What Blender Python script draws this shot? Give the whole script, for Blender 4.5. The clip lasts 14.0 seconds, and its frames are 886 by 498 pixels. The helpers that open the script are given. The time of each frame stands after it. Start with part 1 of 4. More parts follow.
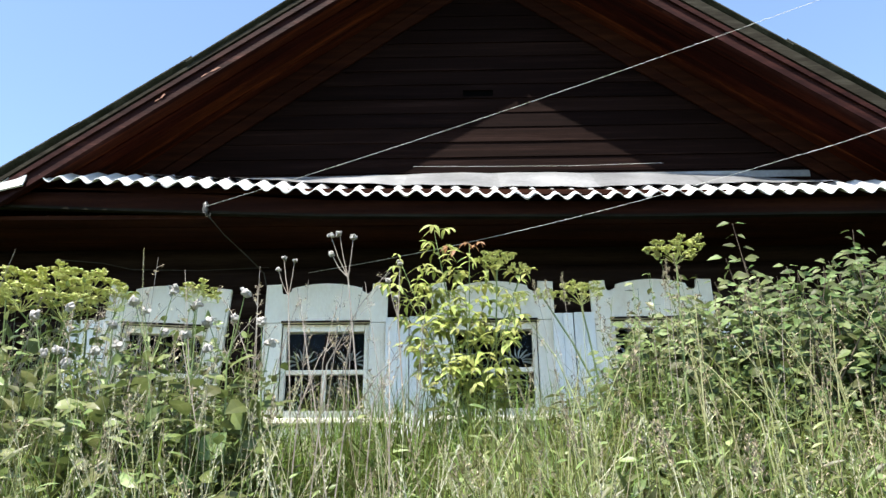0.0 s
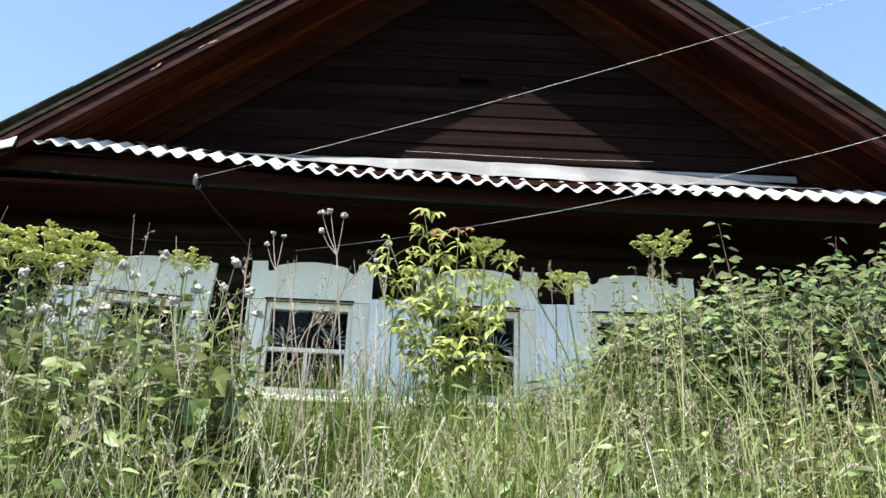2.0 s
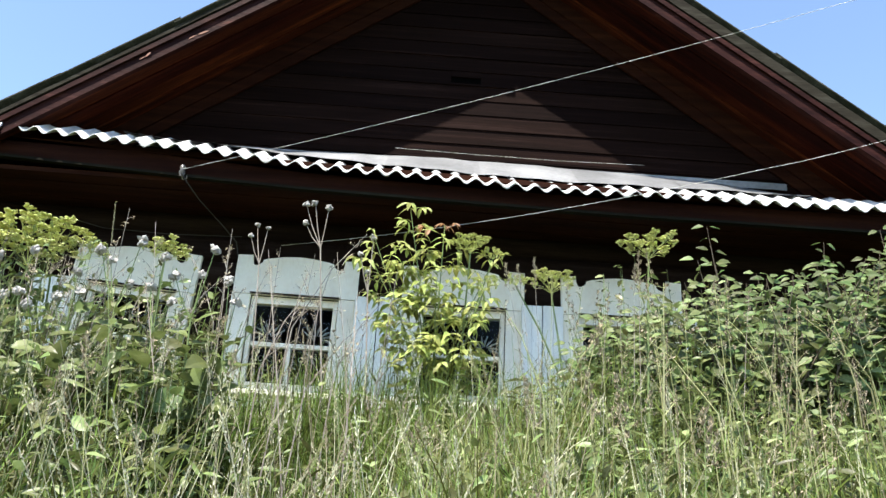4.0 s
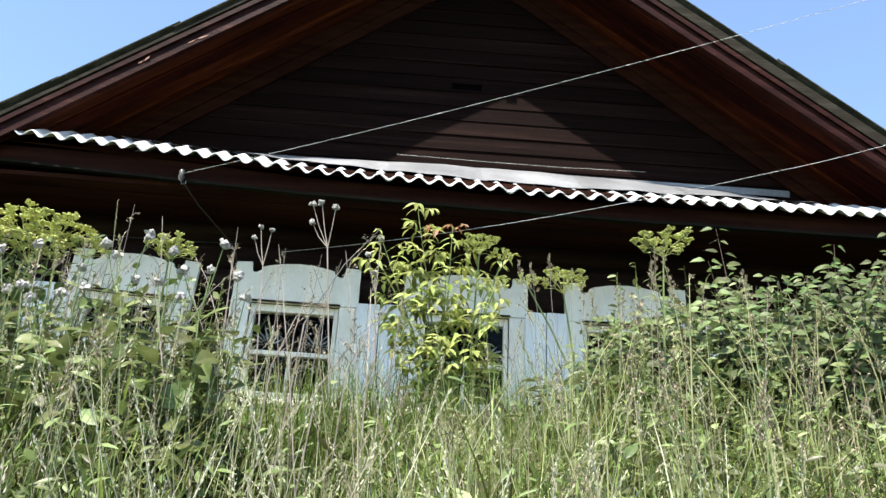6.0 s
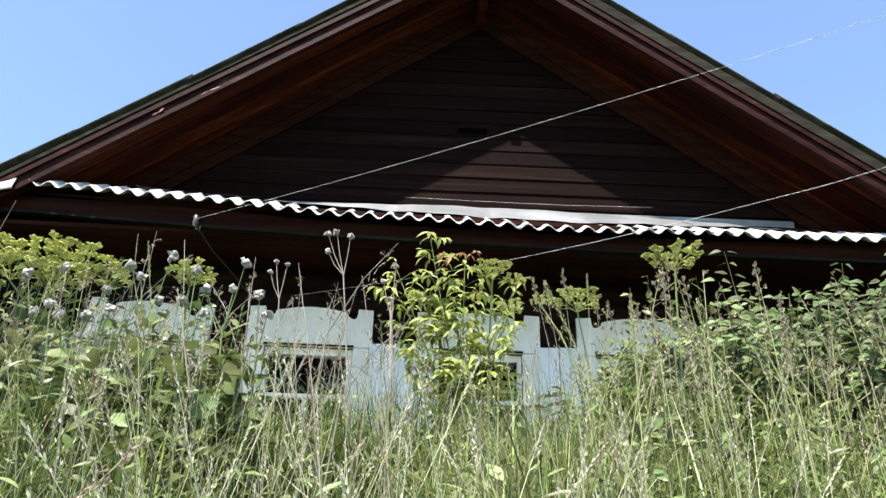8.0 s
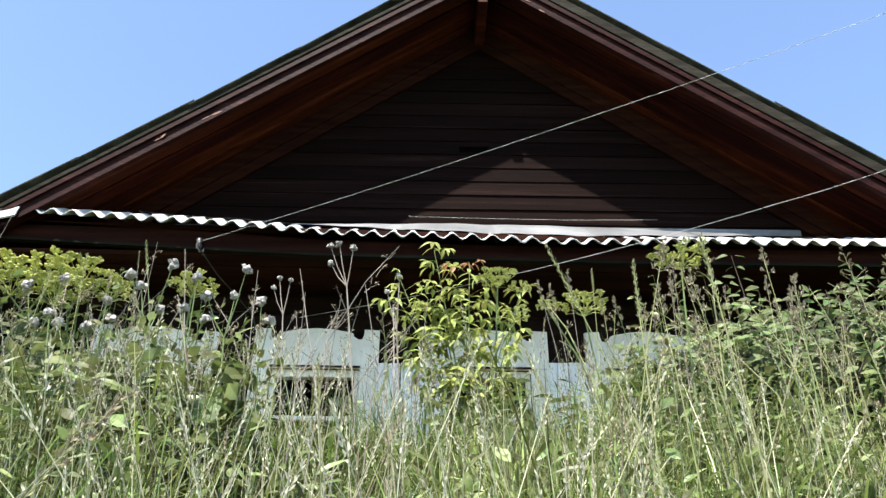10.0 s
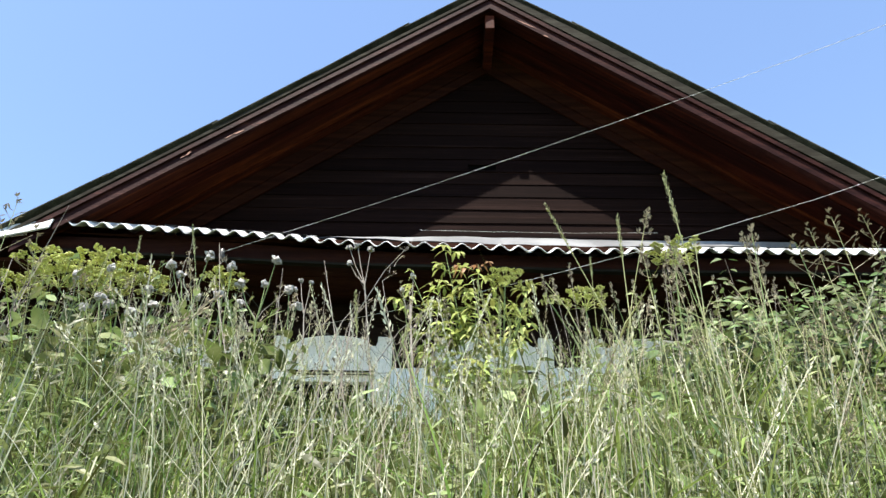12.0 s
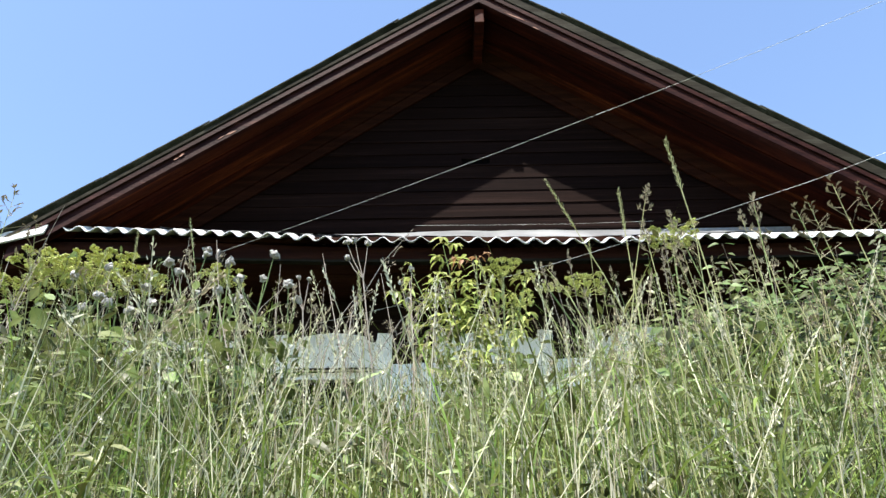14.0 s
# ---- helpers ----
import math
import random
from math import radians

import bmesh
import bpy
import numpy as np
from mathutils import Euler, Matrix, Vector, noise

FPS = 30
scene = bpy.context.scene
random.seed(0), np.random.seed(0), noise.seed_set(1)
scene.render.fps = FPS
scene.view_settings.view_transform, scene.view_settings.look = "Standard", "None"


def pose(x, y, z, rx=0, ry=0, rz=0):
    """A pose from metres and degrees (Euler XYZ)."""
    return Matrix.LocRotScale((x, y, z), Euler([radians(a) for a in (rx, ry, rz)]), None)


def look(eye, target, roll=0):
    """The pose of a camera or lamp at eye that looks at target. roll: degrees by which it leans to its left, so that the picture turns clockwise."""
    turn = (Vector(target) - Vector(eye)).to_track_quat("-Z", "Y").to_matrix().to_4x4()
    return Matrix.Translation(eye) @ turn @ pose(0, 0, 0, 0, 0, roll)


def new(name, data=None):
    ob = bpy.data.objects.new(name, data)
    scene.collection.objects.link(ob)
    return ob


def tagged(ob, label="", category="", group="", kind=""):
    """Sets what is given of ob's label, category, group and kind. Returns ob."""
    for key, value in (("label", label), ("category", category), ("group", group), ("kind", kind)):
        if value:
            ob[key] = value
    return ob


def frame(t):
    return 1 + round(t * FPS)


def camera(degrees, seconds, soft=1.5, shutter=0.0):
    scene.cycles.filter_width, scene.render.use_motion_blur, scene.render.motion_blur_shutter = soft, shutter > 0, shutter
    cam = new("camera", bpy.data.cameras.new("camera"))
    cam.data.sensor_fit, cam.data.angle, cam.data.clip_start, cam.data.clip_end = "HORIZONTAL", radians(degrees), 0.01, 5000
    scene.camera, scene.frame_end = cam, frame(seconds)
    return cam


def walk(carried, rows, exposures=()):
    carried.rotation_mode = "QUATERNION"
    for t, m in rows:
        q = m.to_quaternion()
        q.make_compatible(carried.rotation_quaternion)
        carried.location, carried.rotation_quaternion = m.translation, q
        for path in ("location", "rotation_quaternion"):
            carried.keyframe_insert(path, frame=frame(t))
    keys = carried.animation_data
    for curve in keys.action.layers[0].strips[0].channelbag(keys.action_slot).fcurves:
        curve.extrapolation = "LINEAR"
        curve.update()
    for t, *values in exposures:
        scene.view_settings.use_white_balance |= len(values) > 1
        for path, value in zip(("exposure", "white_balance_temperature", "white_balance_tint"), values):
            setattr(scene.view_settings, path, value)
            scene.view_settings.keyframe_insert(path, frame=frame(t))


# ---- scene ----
cam = camera(55.32, 14.0, 1.45)
PATH = [
    (0, (-0.084, -5.666, -0.308), (-0.091, -3.818, 0.458), -0.74),
    (0.5, (-0.102, -5.676, -0.329), (-0.098, -3.815, 0.404), 0.01),
    (1, (-0.125, -5.676, -0.341), (-0.107, -3.810, 0.377), 0.84),
    (1.5, (-0.137, -5.683, -0.352), (-0.107, -3.820, 0.375), 1.43),
    (2, (-0.116, -5.684, -0.358), (-0.083, -3.828, 0.388), 2.03),
    (2.5, (-0.090, -5.679, -0.378), (-0.056, -3.832, 0.388), 2.54),
    (3, (-0.067, -5.659, -0.399), (-0.030, -3.815, 0.374), 2.86),
    (3.5, (-0.064, -5.641, -0.387), (-0.021, -3.791, 0.370), 3.12),
    (6, (-0.177, -5.498, -0.459), (-0.101, -3.667, 0.344), 2.88),
    (6.5, (-0.187, -5.473, -0.516), (-0.117, -3.671, 0.350), 2.61),
    (7, (-0.200, -5.493, -0.594), (-0.132, -3.711, 0.312), 2.13),
    (7.5, (-0.220, -5.492, -0.637), (-0.154, -3.718, 0.286), 1.79),
    (8, (-0.219, -5.466, -0.697), (-0.161, -3.704, 0.249), 1.38),
    (10.5, (-0.192, -5.358, -0.892), (-0.145, -3.640, 0.131), -0.29),
    (11, (-0.215, -5.492, -1.041), (-0.153, -3.770, -0.025), -0.74),
    (11.5, (-0.228, -5.571, -1.126), (-0.186, -3.860, -0.092), -0.22),
    (12, (-0.218, -5.558, -1.134), (-0.198, -3.878, -0.049), 0.28),
    (12.5, (-0.198, -5.531, -1.121), (-0.178, -3.851, -0.036), 0.05),
    (13, (-0.213, -5.520, -1.137), (-0.182, -3.834, -0.062), -0.86),
    (13.5, (-0.234, -5.502, -1.154), (-0.198, -3.818, -0.076), -1.40),
    (14, (-0.236, -5.523, -1.173), (-0.203, -3.844, -0.087), -1.71),
]
walk(cam, [(t, look(eye, target, roll)) for t, eye, target, roll in PATH])

# ---- daylight ----
SUN_FROM = Vector((-0.34, -0.62, 1.42)).normalized()
world = bpy.data.worlds.new("sky")
scene.world = world
world.use_nodes = True
wt = world.node_tree
sky = wt.nodes.new("ShaderNodeTexSky")
sky.sky_type = "NISHITA"
sky.sun_disc = False
sky.sun_elevation = math.asin(SUN_FROM.z)
sky.sun_rotation = math.atan2(SUN_FROM.x, SUN_FROM.y)
sky.altitude = 200
sky.dust_density = 0.6
sky.ozone_density = 1.4
wt.nodes["Background"].inputs["Strength"].default_value = 0.13
wt.links.new(sky.outputs["Color"], wt.nodes["Background"].inputs["Color"])
sun = new("sun", bpy.data.lights.new("sun", "SUN"))
sun.data.energy = 4.6
sun.data.angle = radians(0.53)
sun.data.color = (1.0, 0.95, 0.87)
sun.matrix_world = look((-6, -11, 25), Vector((-6, -11, 25)) - SUN_FROM)
scene.view_settings.exposure = 1.5


# ---- materials ----
def material(name, colours, rough=0.7, scale=8.0, stretch=(1, 1, 1), fine=60.0, bump=0.3, vary=0.0, island=False,
             metal=0.0, through_light=0.0, spec=0.4, contrast=(0.3, 0.7), patch=0.35):
    """Two scales of noise between two or three colours, relief, and some difference from piece to piece."""
    m = bpy.data.materials.new(name)
    m.use_nodes = True
    t = m.node_tree
    n, l = t.nodes, t.links
    shade = n["Principled BSDF"]
    at = n.new("ShaderNodeTexCoord")
    mp = n.new("ShaderNodeMapping")
    mp.inputs["Scale"].default_value = stretch
    geo = n.new("ShaderNodeNewGeometry")
    info = n.new("ShaderNodeObjectInfo")
    l.new(at.outputs["Object"], mp.inputs["Vector"])
    big = n.new("ShaderNodeTexNoise")
    big.inputs["Scale"].default_value = scale
    big.inputs["Detail"].default_value = 5
    small = n.new("ShaderNodeTexNoise")
    small.inputs["Scale"].default_value = fine
    small.inputs["Detail"].default_value = 4
    for k in (big, small):
        l.new(mp.outputs["Vector"], k.inputs["Vector"])
    mix = n.new("ShaderNodeMath")
    mix.operation = "MULTIPLY_ADD"
    l.new(small.outputs["Fac"], mix.inputs[0])
    mix.inputs[1].default_value = patch
    half = n.new("ShaderNodeMath")
    half.operation = "MULTIPLY"
    half.inputs[1].default_value = 1 - patch
    l.new(big.outputs["Fac"], half.inputs[0])
    l.new(half.outputs[0], mix.inputs[2])
    ramp = n.new("ShaderNodeValToRGB")
    ramp.color_ramp.elements[0].position, ramp.color_ramp.elements[1].position = contrast
    ramp.color_ramp.elements[0].color = (*colours[0], 1)
    ramp.color_ramp.elements[1].color = (*colours[-1], 1)
    if len(colours) == 3:
        e = ramp.color_ramp.elements.new(sum(contrast) / 2)
        e.color = (*colours[1], 1)
    l.new(mix.outputs[0], ramp.inputs["Fac"])
    colour = ramp.outputs["Color"]
    if vary:
        hsv = n.new("ShaderNodeHueSaturation")
        span = n.new("ShaderNodeMapRange")
        span.inputs["To Min"].default_value, span.inputs["To Max"].default_value = 1 - vary, 1 + vary
        l.new(geo.outputs["Random Per Island"] if island else info.outputs["Random"], span.inputs["Value"])
        l.new(span.outputs["Result"], hsv.inputs["Value"])
        shift = 0.05 if island else 0.012
        hue = n.new("ShaderNodeMapRange")
        hue.inputs["To Min"].default_value, hue.inputs["To Max"].default_value = 0.5 - shift * vary, 0.5 + shift * vary
        l.new(geo.outputs["Random Per Island"] if island else info.outputs["Random"], hue.inputs["Value"])
        l.new(hue.outputs["Result"], hsv.inputs["Hue"])
        l.new(colour, hsv.inputs["Color"])
        colour = hsv.outputs["Color"]
    l.new(colour, shade.inputs["Base Color"])
    shade.inputs["Roughness"].default_value = rough
    shade.inputs["Metallic"].default_value = metal
    shade.inputs["Specular IOR Level"].default_value = spec
    if bump:
        b = n.new("ShaderNodeBump")
        b.inputs["Strength"].default_value = bump
        b.inputs["Distance"].default_value = 0.004
        l.new(small.outputs["Fac"], b.inputs["Height"])
        l.new(b.outputs["Normal"], shade.inputs["Normal"])
    if through_light:
        tr = n.new("ShaderNodeBsdfTranslucent")
        l.new(colour, tr.inputs["Color"])
        both = n.new("ShaderNodeMixShader")
        both.inputs["Fac"].default_value = through_light
        l.new(shade.outputs[0], both.inputs[1])
        l.new(tr.outputs[0], both.inputs[2])
        l.new(both.outputs[0], n["Material Output"].inputs["Surface"])
    return m


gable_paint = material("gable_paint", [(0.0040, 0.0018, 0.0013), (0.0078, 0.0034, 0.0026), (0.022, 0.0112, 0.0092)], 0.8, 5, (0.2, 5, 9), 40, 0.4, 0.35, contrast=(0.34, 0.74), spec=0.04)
soffit_paint = material("soffit_paint", [(0.007, 0.0013, 0.0008), (0.028, 0.0054, 0.0021), (0.086, 0.0190, 0.0062)], 0.55, 2.5, (0.35, 9, 0.6), 22, 0.4, 0.6, spec=0.08, contrast=(0.34, 0.70))
barge_paint = material("barge_paint", [(0.013, 0.0038, 0.0030), (0.030, 0.0096, 0.0076), (0.115, 0.044, 0.033)], 0.55, 3, (0.3, 5, 3), 30, 0.5, 0.2, contrast=(0.38, 0.80), spec=0.06)
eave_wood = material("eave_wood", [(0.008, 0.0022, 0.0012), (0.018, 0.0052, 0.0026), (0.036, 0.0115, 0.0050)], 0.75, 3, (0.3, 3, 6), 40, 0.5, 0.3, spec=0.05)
batten_wood = material("batten_wood", [(0.010, 0.008, 0.006), (0.024, 0.021, 0.015), (0.05, 0.047, 0.036)], 0.8, 4, (0.5, 5, 5), 30, 0.5, spec=0.06)
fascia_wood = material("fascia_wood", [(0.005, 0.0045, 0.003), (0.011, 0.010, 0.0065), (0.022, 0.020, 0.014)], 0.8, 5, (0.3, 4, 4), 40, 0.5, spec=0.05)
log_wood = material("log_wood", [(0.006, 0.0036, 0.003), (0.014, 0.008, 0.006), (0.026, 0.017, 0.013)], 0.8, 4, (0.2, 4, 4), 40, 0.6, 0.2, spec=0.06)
white_paint = material("white_paint", [(0.56, 0.49, 0.36), (0.77, 0.70, 0.56), (0.84, 0.79, 0.66)], 0.55, 5, (1, 1, 0.5), 50, 0.25, 0.05, contrast=(0.22, 0.58))
blue_paint = material("blue_paint", [(0.54, 0.53, 0.47), (0.73, 0.72, 0.66), (0.80, 0.795, 0.74)], 0.5, 4, (1, 1, 0.4), 50, 0.25, 0.04, contrast=(0.25, 0.6))
slate = material("slate", [(0.30, 0.30, 0.29), (0.52, 0.52, 0.51), (0.66, 0.66, 0.65)], 0.85, 4, (1, 1, 1), 70, 0.5, 0.12)
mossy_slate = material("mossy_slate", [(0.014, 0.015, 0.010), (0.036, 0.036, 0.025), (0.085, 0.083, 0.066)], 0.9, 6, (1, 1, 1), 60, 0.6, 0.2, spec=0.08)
tin = material("tin", [(0.12, 0.122, 0.125), (0.19, 0.193, 0.196), (0.27, 0.273, 0.277)], 0.5, 3, (1, 1, 1), 30, 0.4, 0.22, metal=0.3)
cable_sheath = material("cable_sheath", [(0.50, 0.49, 0.47), (0.78, 0.77, 0.75)], 0.6, 30, (1, 1, 1), 90, 0.2)
# pale glaze darkened to grey: the eave's shade is in this colour
porcelain = material("porcelain", [(0.06, 0.055, 0.05), (0.12, 0.11, 0.10)], 0.3, 20, (1, 1, 1), 60, 0.1)
lace = material("lace", [(0.20, 0.19, 0.16), (0.34, 0.33, 0.28)], 0.9, 20, (1, 1, 1), 90, 0.2)
# darkness of the unlit rooms, put into the colour
room_shade = material("room_shade", [(0.010, 0.009, 0.008), (0.02, 0.018, 0.015)], 0.9, 3)
bare_wood = material("bare_wood", [(0.20, 0.075, 0.045), (0.32, 0.16, 0.11)], 0.7, 30)
# black without gloss: shade of the vent slot held in the colour
slot_shade = material("slot_shade", [(0.001, 0.001, 0.001), (0.002, 0.002, 0.002)], 1.0, 3, spec=0.0)
soil = material("soil", [(0.02, 0.028, 0.008), (0.04, 0.052, 0.016), (0.075, 0.078, 0.032)], 0.95, 1.5, (1, 1, 1), 30, 0.8)
grass_green = material("grass_green", [(0.050, 0.078, 0.015), (0.172, 0.222, 0.050), (0.45, 0.475, 0.18)], 0.42, 1.2, (1, 1, 1), 8, 0, 0.75, True, through_light=0.30, spec=0.20)
grass_pale = material("grass_pale", [(0.22, 0.235, 0.095), (0.36, 0.365, 0.17), (0.54, 0.50, 0.30)], 0.55, 2, (1, 1, 1), 20, 0, 0.35, True, through_light=0.28, spec=0.2)
forb_green = material("forb_green", [(0.048, 0.068, 0.020), (0.125, 0.152, 0.048), (0.31, 0.325, 0.15)], 0.40, 2, (1, 1, 1), 15, 0, 0.6, True, through_light=0.26, spec=0.28)
shrub_green = material("shrub_green", [(0.040, 0.066, 0.018), (0.098, 0.134, 0.044), (0.235, 0.260, 0.110)], 0.48, 2, (1, 1, 1), 15, 0, 0.5, True, through_light=0.30, spec=0.22)
maple_green = material("maple_green", [(0.18, 0.23, 0.055), (0.32, 0.355, 0.100), (0.50, 0.51, 0.19)], 0.5, 2, (1, 1, 1), 15, 0, 0.4, True, through_light=0.40, spec=0.2)
maple_red = material("maple_red", [(0.26, 0.13, 0.06), (0.36, 0.19, 0.09)], 0.5, 6, through_light=0.35, bump=0)
umbel_green = material("umbel_green", [(0.36, 0.39, 0.12), (0.54, 0.56, 0.20), (0.70, 0.70, 0.32)], 0.7, 8, (1, 1, 1), 30, 0, 0.3, True, through_light=0.25)
stem_green = material("stem_green", [(0.12, 0.17, 0.05), (0.20, 0.25, 0.10)], 0.6, 8, bump=0.1)
stem_dry = material("stem_dry", [(0.16, 0.125, 0.095), (0.36, 0.32, 0.27)], 0.75, 10, bump=0.1)
wool = material("wool", [(0.28, 0.26, 0.24), (0.46, 0.44, 0.41)], 0.95, 30, (1, 1, 1), 120, 0.6, 0.15, True, through_light=0.15)
straw = material("straw", [(0.30, 0.30, 0.18), (0.48, 0.46, 0.32), (0.64, 0.61, 0.47)], 0.55, 3, (1, 1, 1), 30, 0, 0.35, True, through_light=0.2)
seed_pale = material("seed_pale", [(0.28, 0.27, 0.16), (0.42, 0.40, 0.26), (0.54, 0.52, 0.38)], 0.85, 10, (1, 1, 1), 60, 0, 0.25, True, through_light=0.15, spec=0.1)
seed_brown = material("seed_brown", [(0.20, 0.16, 0.10), (0.36, 0.31, 0.21)], 0.85, 20, (1, 1, 1), 80, 0.3, 0.3, True, through_light=0.15)
wire_dark = material("wire_dark", [(0.02, 0.018, 0.015), (0.05, 0.045, 0.04)], 0.7, 20)
bark = material("bark", [(0.06, 0.045, 0.03), (0.14, 0.11, 0.08)], 0.85, 20)

glass = bpy.data.materials.new("window_glass")
glass.use_nodes = True
g = glass.node_tree.nodes["Principled BSDF"]
g.inputs["Base Color"].default_value = (0.9, 0.95, 0.95, 1)
g.inputs["Roughness"].default_value = 0.03
g.inputs["Transmission Weight"].default_value = 1.0
g.inputs["IOR"].default_value = 1.12


# ---- mesh helpers ----
class Shape:
    """Collects vertices and faces for one mesh."""

    def __init__(self):
        self.v, self.f = [], []

    def add(self, verts, faces):
        k = len(self.v)
        self.v.extend(tuple(p) for p in verts)
        self.f.extend(tuple(i + k for i in q) for q in faces)
        return self

    def box(self, lo, hi, c=0.004, m=None):
        """A box with chamfered edges."""
        lo, hi = Vector(lo), Vector(hi)
        c = min(c, *(0.4 * (hi[i] - lo[i]) for i in range(3)))
        bm = bmesh.new()
        bmesh.ops.create_cube(bm, size=1)
        for v in bm.verts:
            v.co = Vector([(lo[i] + hi[i]) / 2 + v.co[i] * (hi[i] - lo[i]) for i in range(3)])
        if c > 0:
            bmesh.ops.bevel(bm, geom=bm.edges[:], offset=c, segments=1, affect="EDGES")
        if m is not None:
            bm.transform(m)
        bm.verts.index_update()
        self.add([v.co for v in bm.verts], [[v.index for v in f.verts] for f in bm.faces])
        bm.free()
        return self

    def prism(self, outline, y0, y1):
        """An outline in x and z, drawn out from y0 to y1."""
        n = len(outline)
        pts = [(x, y0, z) for x, z in outline] + [(x, y1, z) for x, z in outline]
        faces = [tuple(range(n)), tuple(range(2 * n - 1, n - 1, -1))]
        faces += [(i, i + n, (i + 1) % n + n, (i + 1) % n) for i in range(n)]
        return self.add(pts, faces)

    def tube(self, path, radii, sides=5):
        path = [Vector(p) for p in path]
        if not isinstance(radii, (list, tuple)):
            radii = [radii] * len(path)
        k, n = len(self.v), len(path)
        for i, p in enumerate(path):
            d = (path[min(i + 1, n - 1)] - path[max(i - 1, 0)]).normalized()
            a = d.cross(Vector((0.31, 0.95, 0.1))).normalized()
            b = d.cross(a)
            for j in range(sides):
                w = 2 * math.pi * j / sides
                self.v.append(tuple(p + radii[i] * (math.cos(w) * a + math.sin(w) * b)))
        for i in range(n - 1):
            for j in range(sides):
                self.f.append((k + i * sides + j, k + i * sides + (j + 1) % sides, k + (i + 1) * sides + (j + 1) % sides, k + (i + 1) * sides + j))
        self.f.append(tuple(range(k, k + sides)))
        self.f.append(tuple(range(k + n * sides - 1, k + (n - 1) * sides - 1, -1)))
        return self

    def leaf(self, base, way, up, length, width, droop=0.25, fold=0.18, point=0.5):
        """A pointed leaf, folded along its midrib and drooping to its tip."""
        base, way = Vector(base), Vector(way).normalized()
        side = way.cross(Vector(up)).normalized()
        top = side.cross(way).normalized()
        pts = []
        for s, w in ((0.0, 0.06), (0.22, 0.78), (point, 1.0), (0.78, 0.55), (1.0, 0.0)):
            mid = base + way * (length * s) - top * (droop * length * s * s)
            h = width * 0.5 * w
            pts.append((mid - side * h + top * (fold * h), mid, mid + side * h + top * (fold * h)))
        flat = [p for row in pts[:-1] for p in row] + [pts[-1][1]]
        faces = []
        for i in range(3):
            a = 3 * i
            faces += [(a, a + 1, a + 4, a + 3), (a + 1, a + 2, a + 5, a + 4)]
        faces += [(9, 10, 12), (10, 11, 12)]
        return self.add(flat, faces)

    def puff(self, at, r, rough=0.25, squash=1.0, seed=0):
        """A small uneven ball."""
        bm = bmesh.new()
        bmesh.ops.create_icosphere(bm, subdivisions=1, radius=r)
        rng = random.Random(seed)
        for v in bm.verts:
            v.co *= 1 + rough * (rng.random() - 0.5) * 2
            v.co.z *= squash
            v.co += Vector(at)
        bm.verts.index_update()
        self.add([v.co for v in bm.verts], [[v.index for v in f.verts] for f in bm.faces])
        bm.free()
        return self

    def mesh(self, name, mat, smooth=False):
        me = bpy.data.meshes.new(name)
        me.from_pydata(self.v, [], self.f)
        me.materials.append(mat)
        if smooth:
            me.polygons.foreach_set("use_smooth", [True] * len(me.polygons))
        me.update()
        return me


def part(name, shape, mat, parent=None, label="", smooth=False):
    ob = new(name, shape.mesh(name, mat, smooth))
    if parent is not None:
        ob.parent = parent
    return tagged(ob, label)


def thing(name, label, category, at=(0, 0, 0), group="", kind=""):
    ob = new(name)
    ob.location = at
    ob.empty_display_size = 0.1
    return tagged(ob, label, category, group, kind)


# ---- the lie of the land ----
LAND_Y = [-60, -9, -6.2, -5.5, -4.5, -3.9, -3.0, -2.0, -1.0, 0.5, 9, 60]
LAND_Z = [-2.2, -2.15, -2.08, -2.0, -1.55, -1.2, -0.78, -0.36, -0.15, -0.05, -0.02, 0.0]


def land(x, y):
    return float(np.interp(y, LAND_Y, LAND_Z)) + 0.05 * math.sin(1.7 * x + 0.6 * y) + 0.03 * math.sin(4.1 * x - 2.3 * y)


gs = Shape()
xs = [-2000, -300, -60, -20, -10] + [round(-8 + 0.4 * i, 2) for i in range(41)] + [10, 20, 60, 300, 2000]
ys = [-2000, -300, -60, -20, -10] + [round(-8 + 0.4 * i, 2) for i in range(41)] + [10, 20, 60, 300, 2000]
gs.add([(x, y, land(x, y)) for y in ys for x in xs],
       [(j * len(xs) + i, j * len(xs) + i + 1, (j + 1) * len(xs) + i + 1, (j + 1) * len(xs) + i) for j in range(len(ys) - 1) for i in range(len(xs) - 1)])
ground = tagged(part("ground", gs, soil, smooth=True), "grassy earth bank rising from the lane to the house", "ground", kind="structure")

# ---- the house ----
house = thing("house", "old dark-brown timber village house with white window casings", "house", (0.28, 0.75, -0.05))
house_at = Matrix.Translation(house.location).inverted()


def of_house(ob):
    ob.parent = house
    ob.matrix_parent_inverse = house_at
    return ob


APEX_X, APEX_Z, PITCH = 0.285, 5.543, 0.745
WALL, GABLE, BARGE = 0.75, 0.62, 0.0
ROOF_L, ROOF_R = -3.74, 4.32


def roof_z(x, drop=0.0):
    return APEX_Z - PITCH * abs(x - APEX_X) - drop


def cover_drop(x):
    """How far the covering of the older slope has settled towards its boards."""
    return float(np.interp(x, [-3.6, -2.6, -0.8, APEX_X - 0.05], [0.03, 0.085, 0.075, 0.0]))


def eave_z(x):
    return float(np.interp(x, [-3.6, -3.15, -1.2, -0.98, 0.79, 2.55, 4.2], [2.71, 2.692, 2.556, 2.535, 2.475, 2.492, 2.50]))


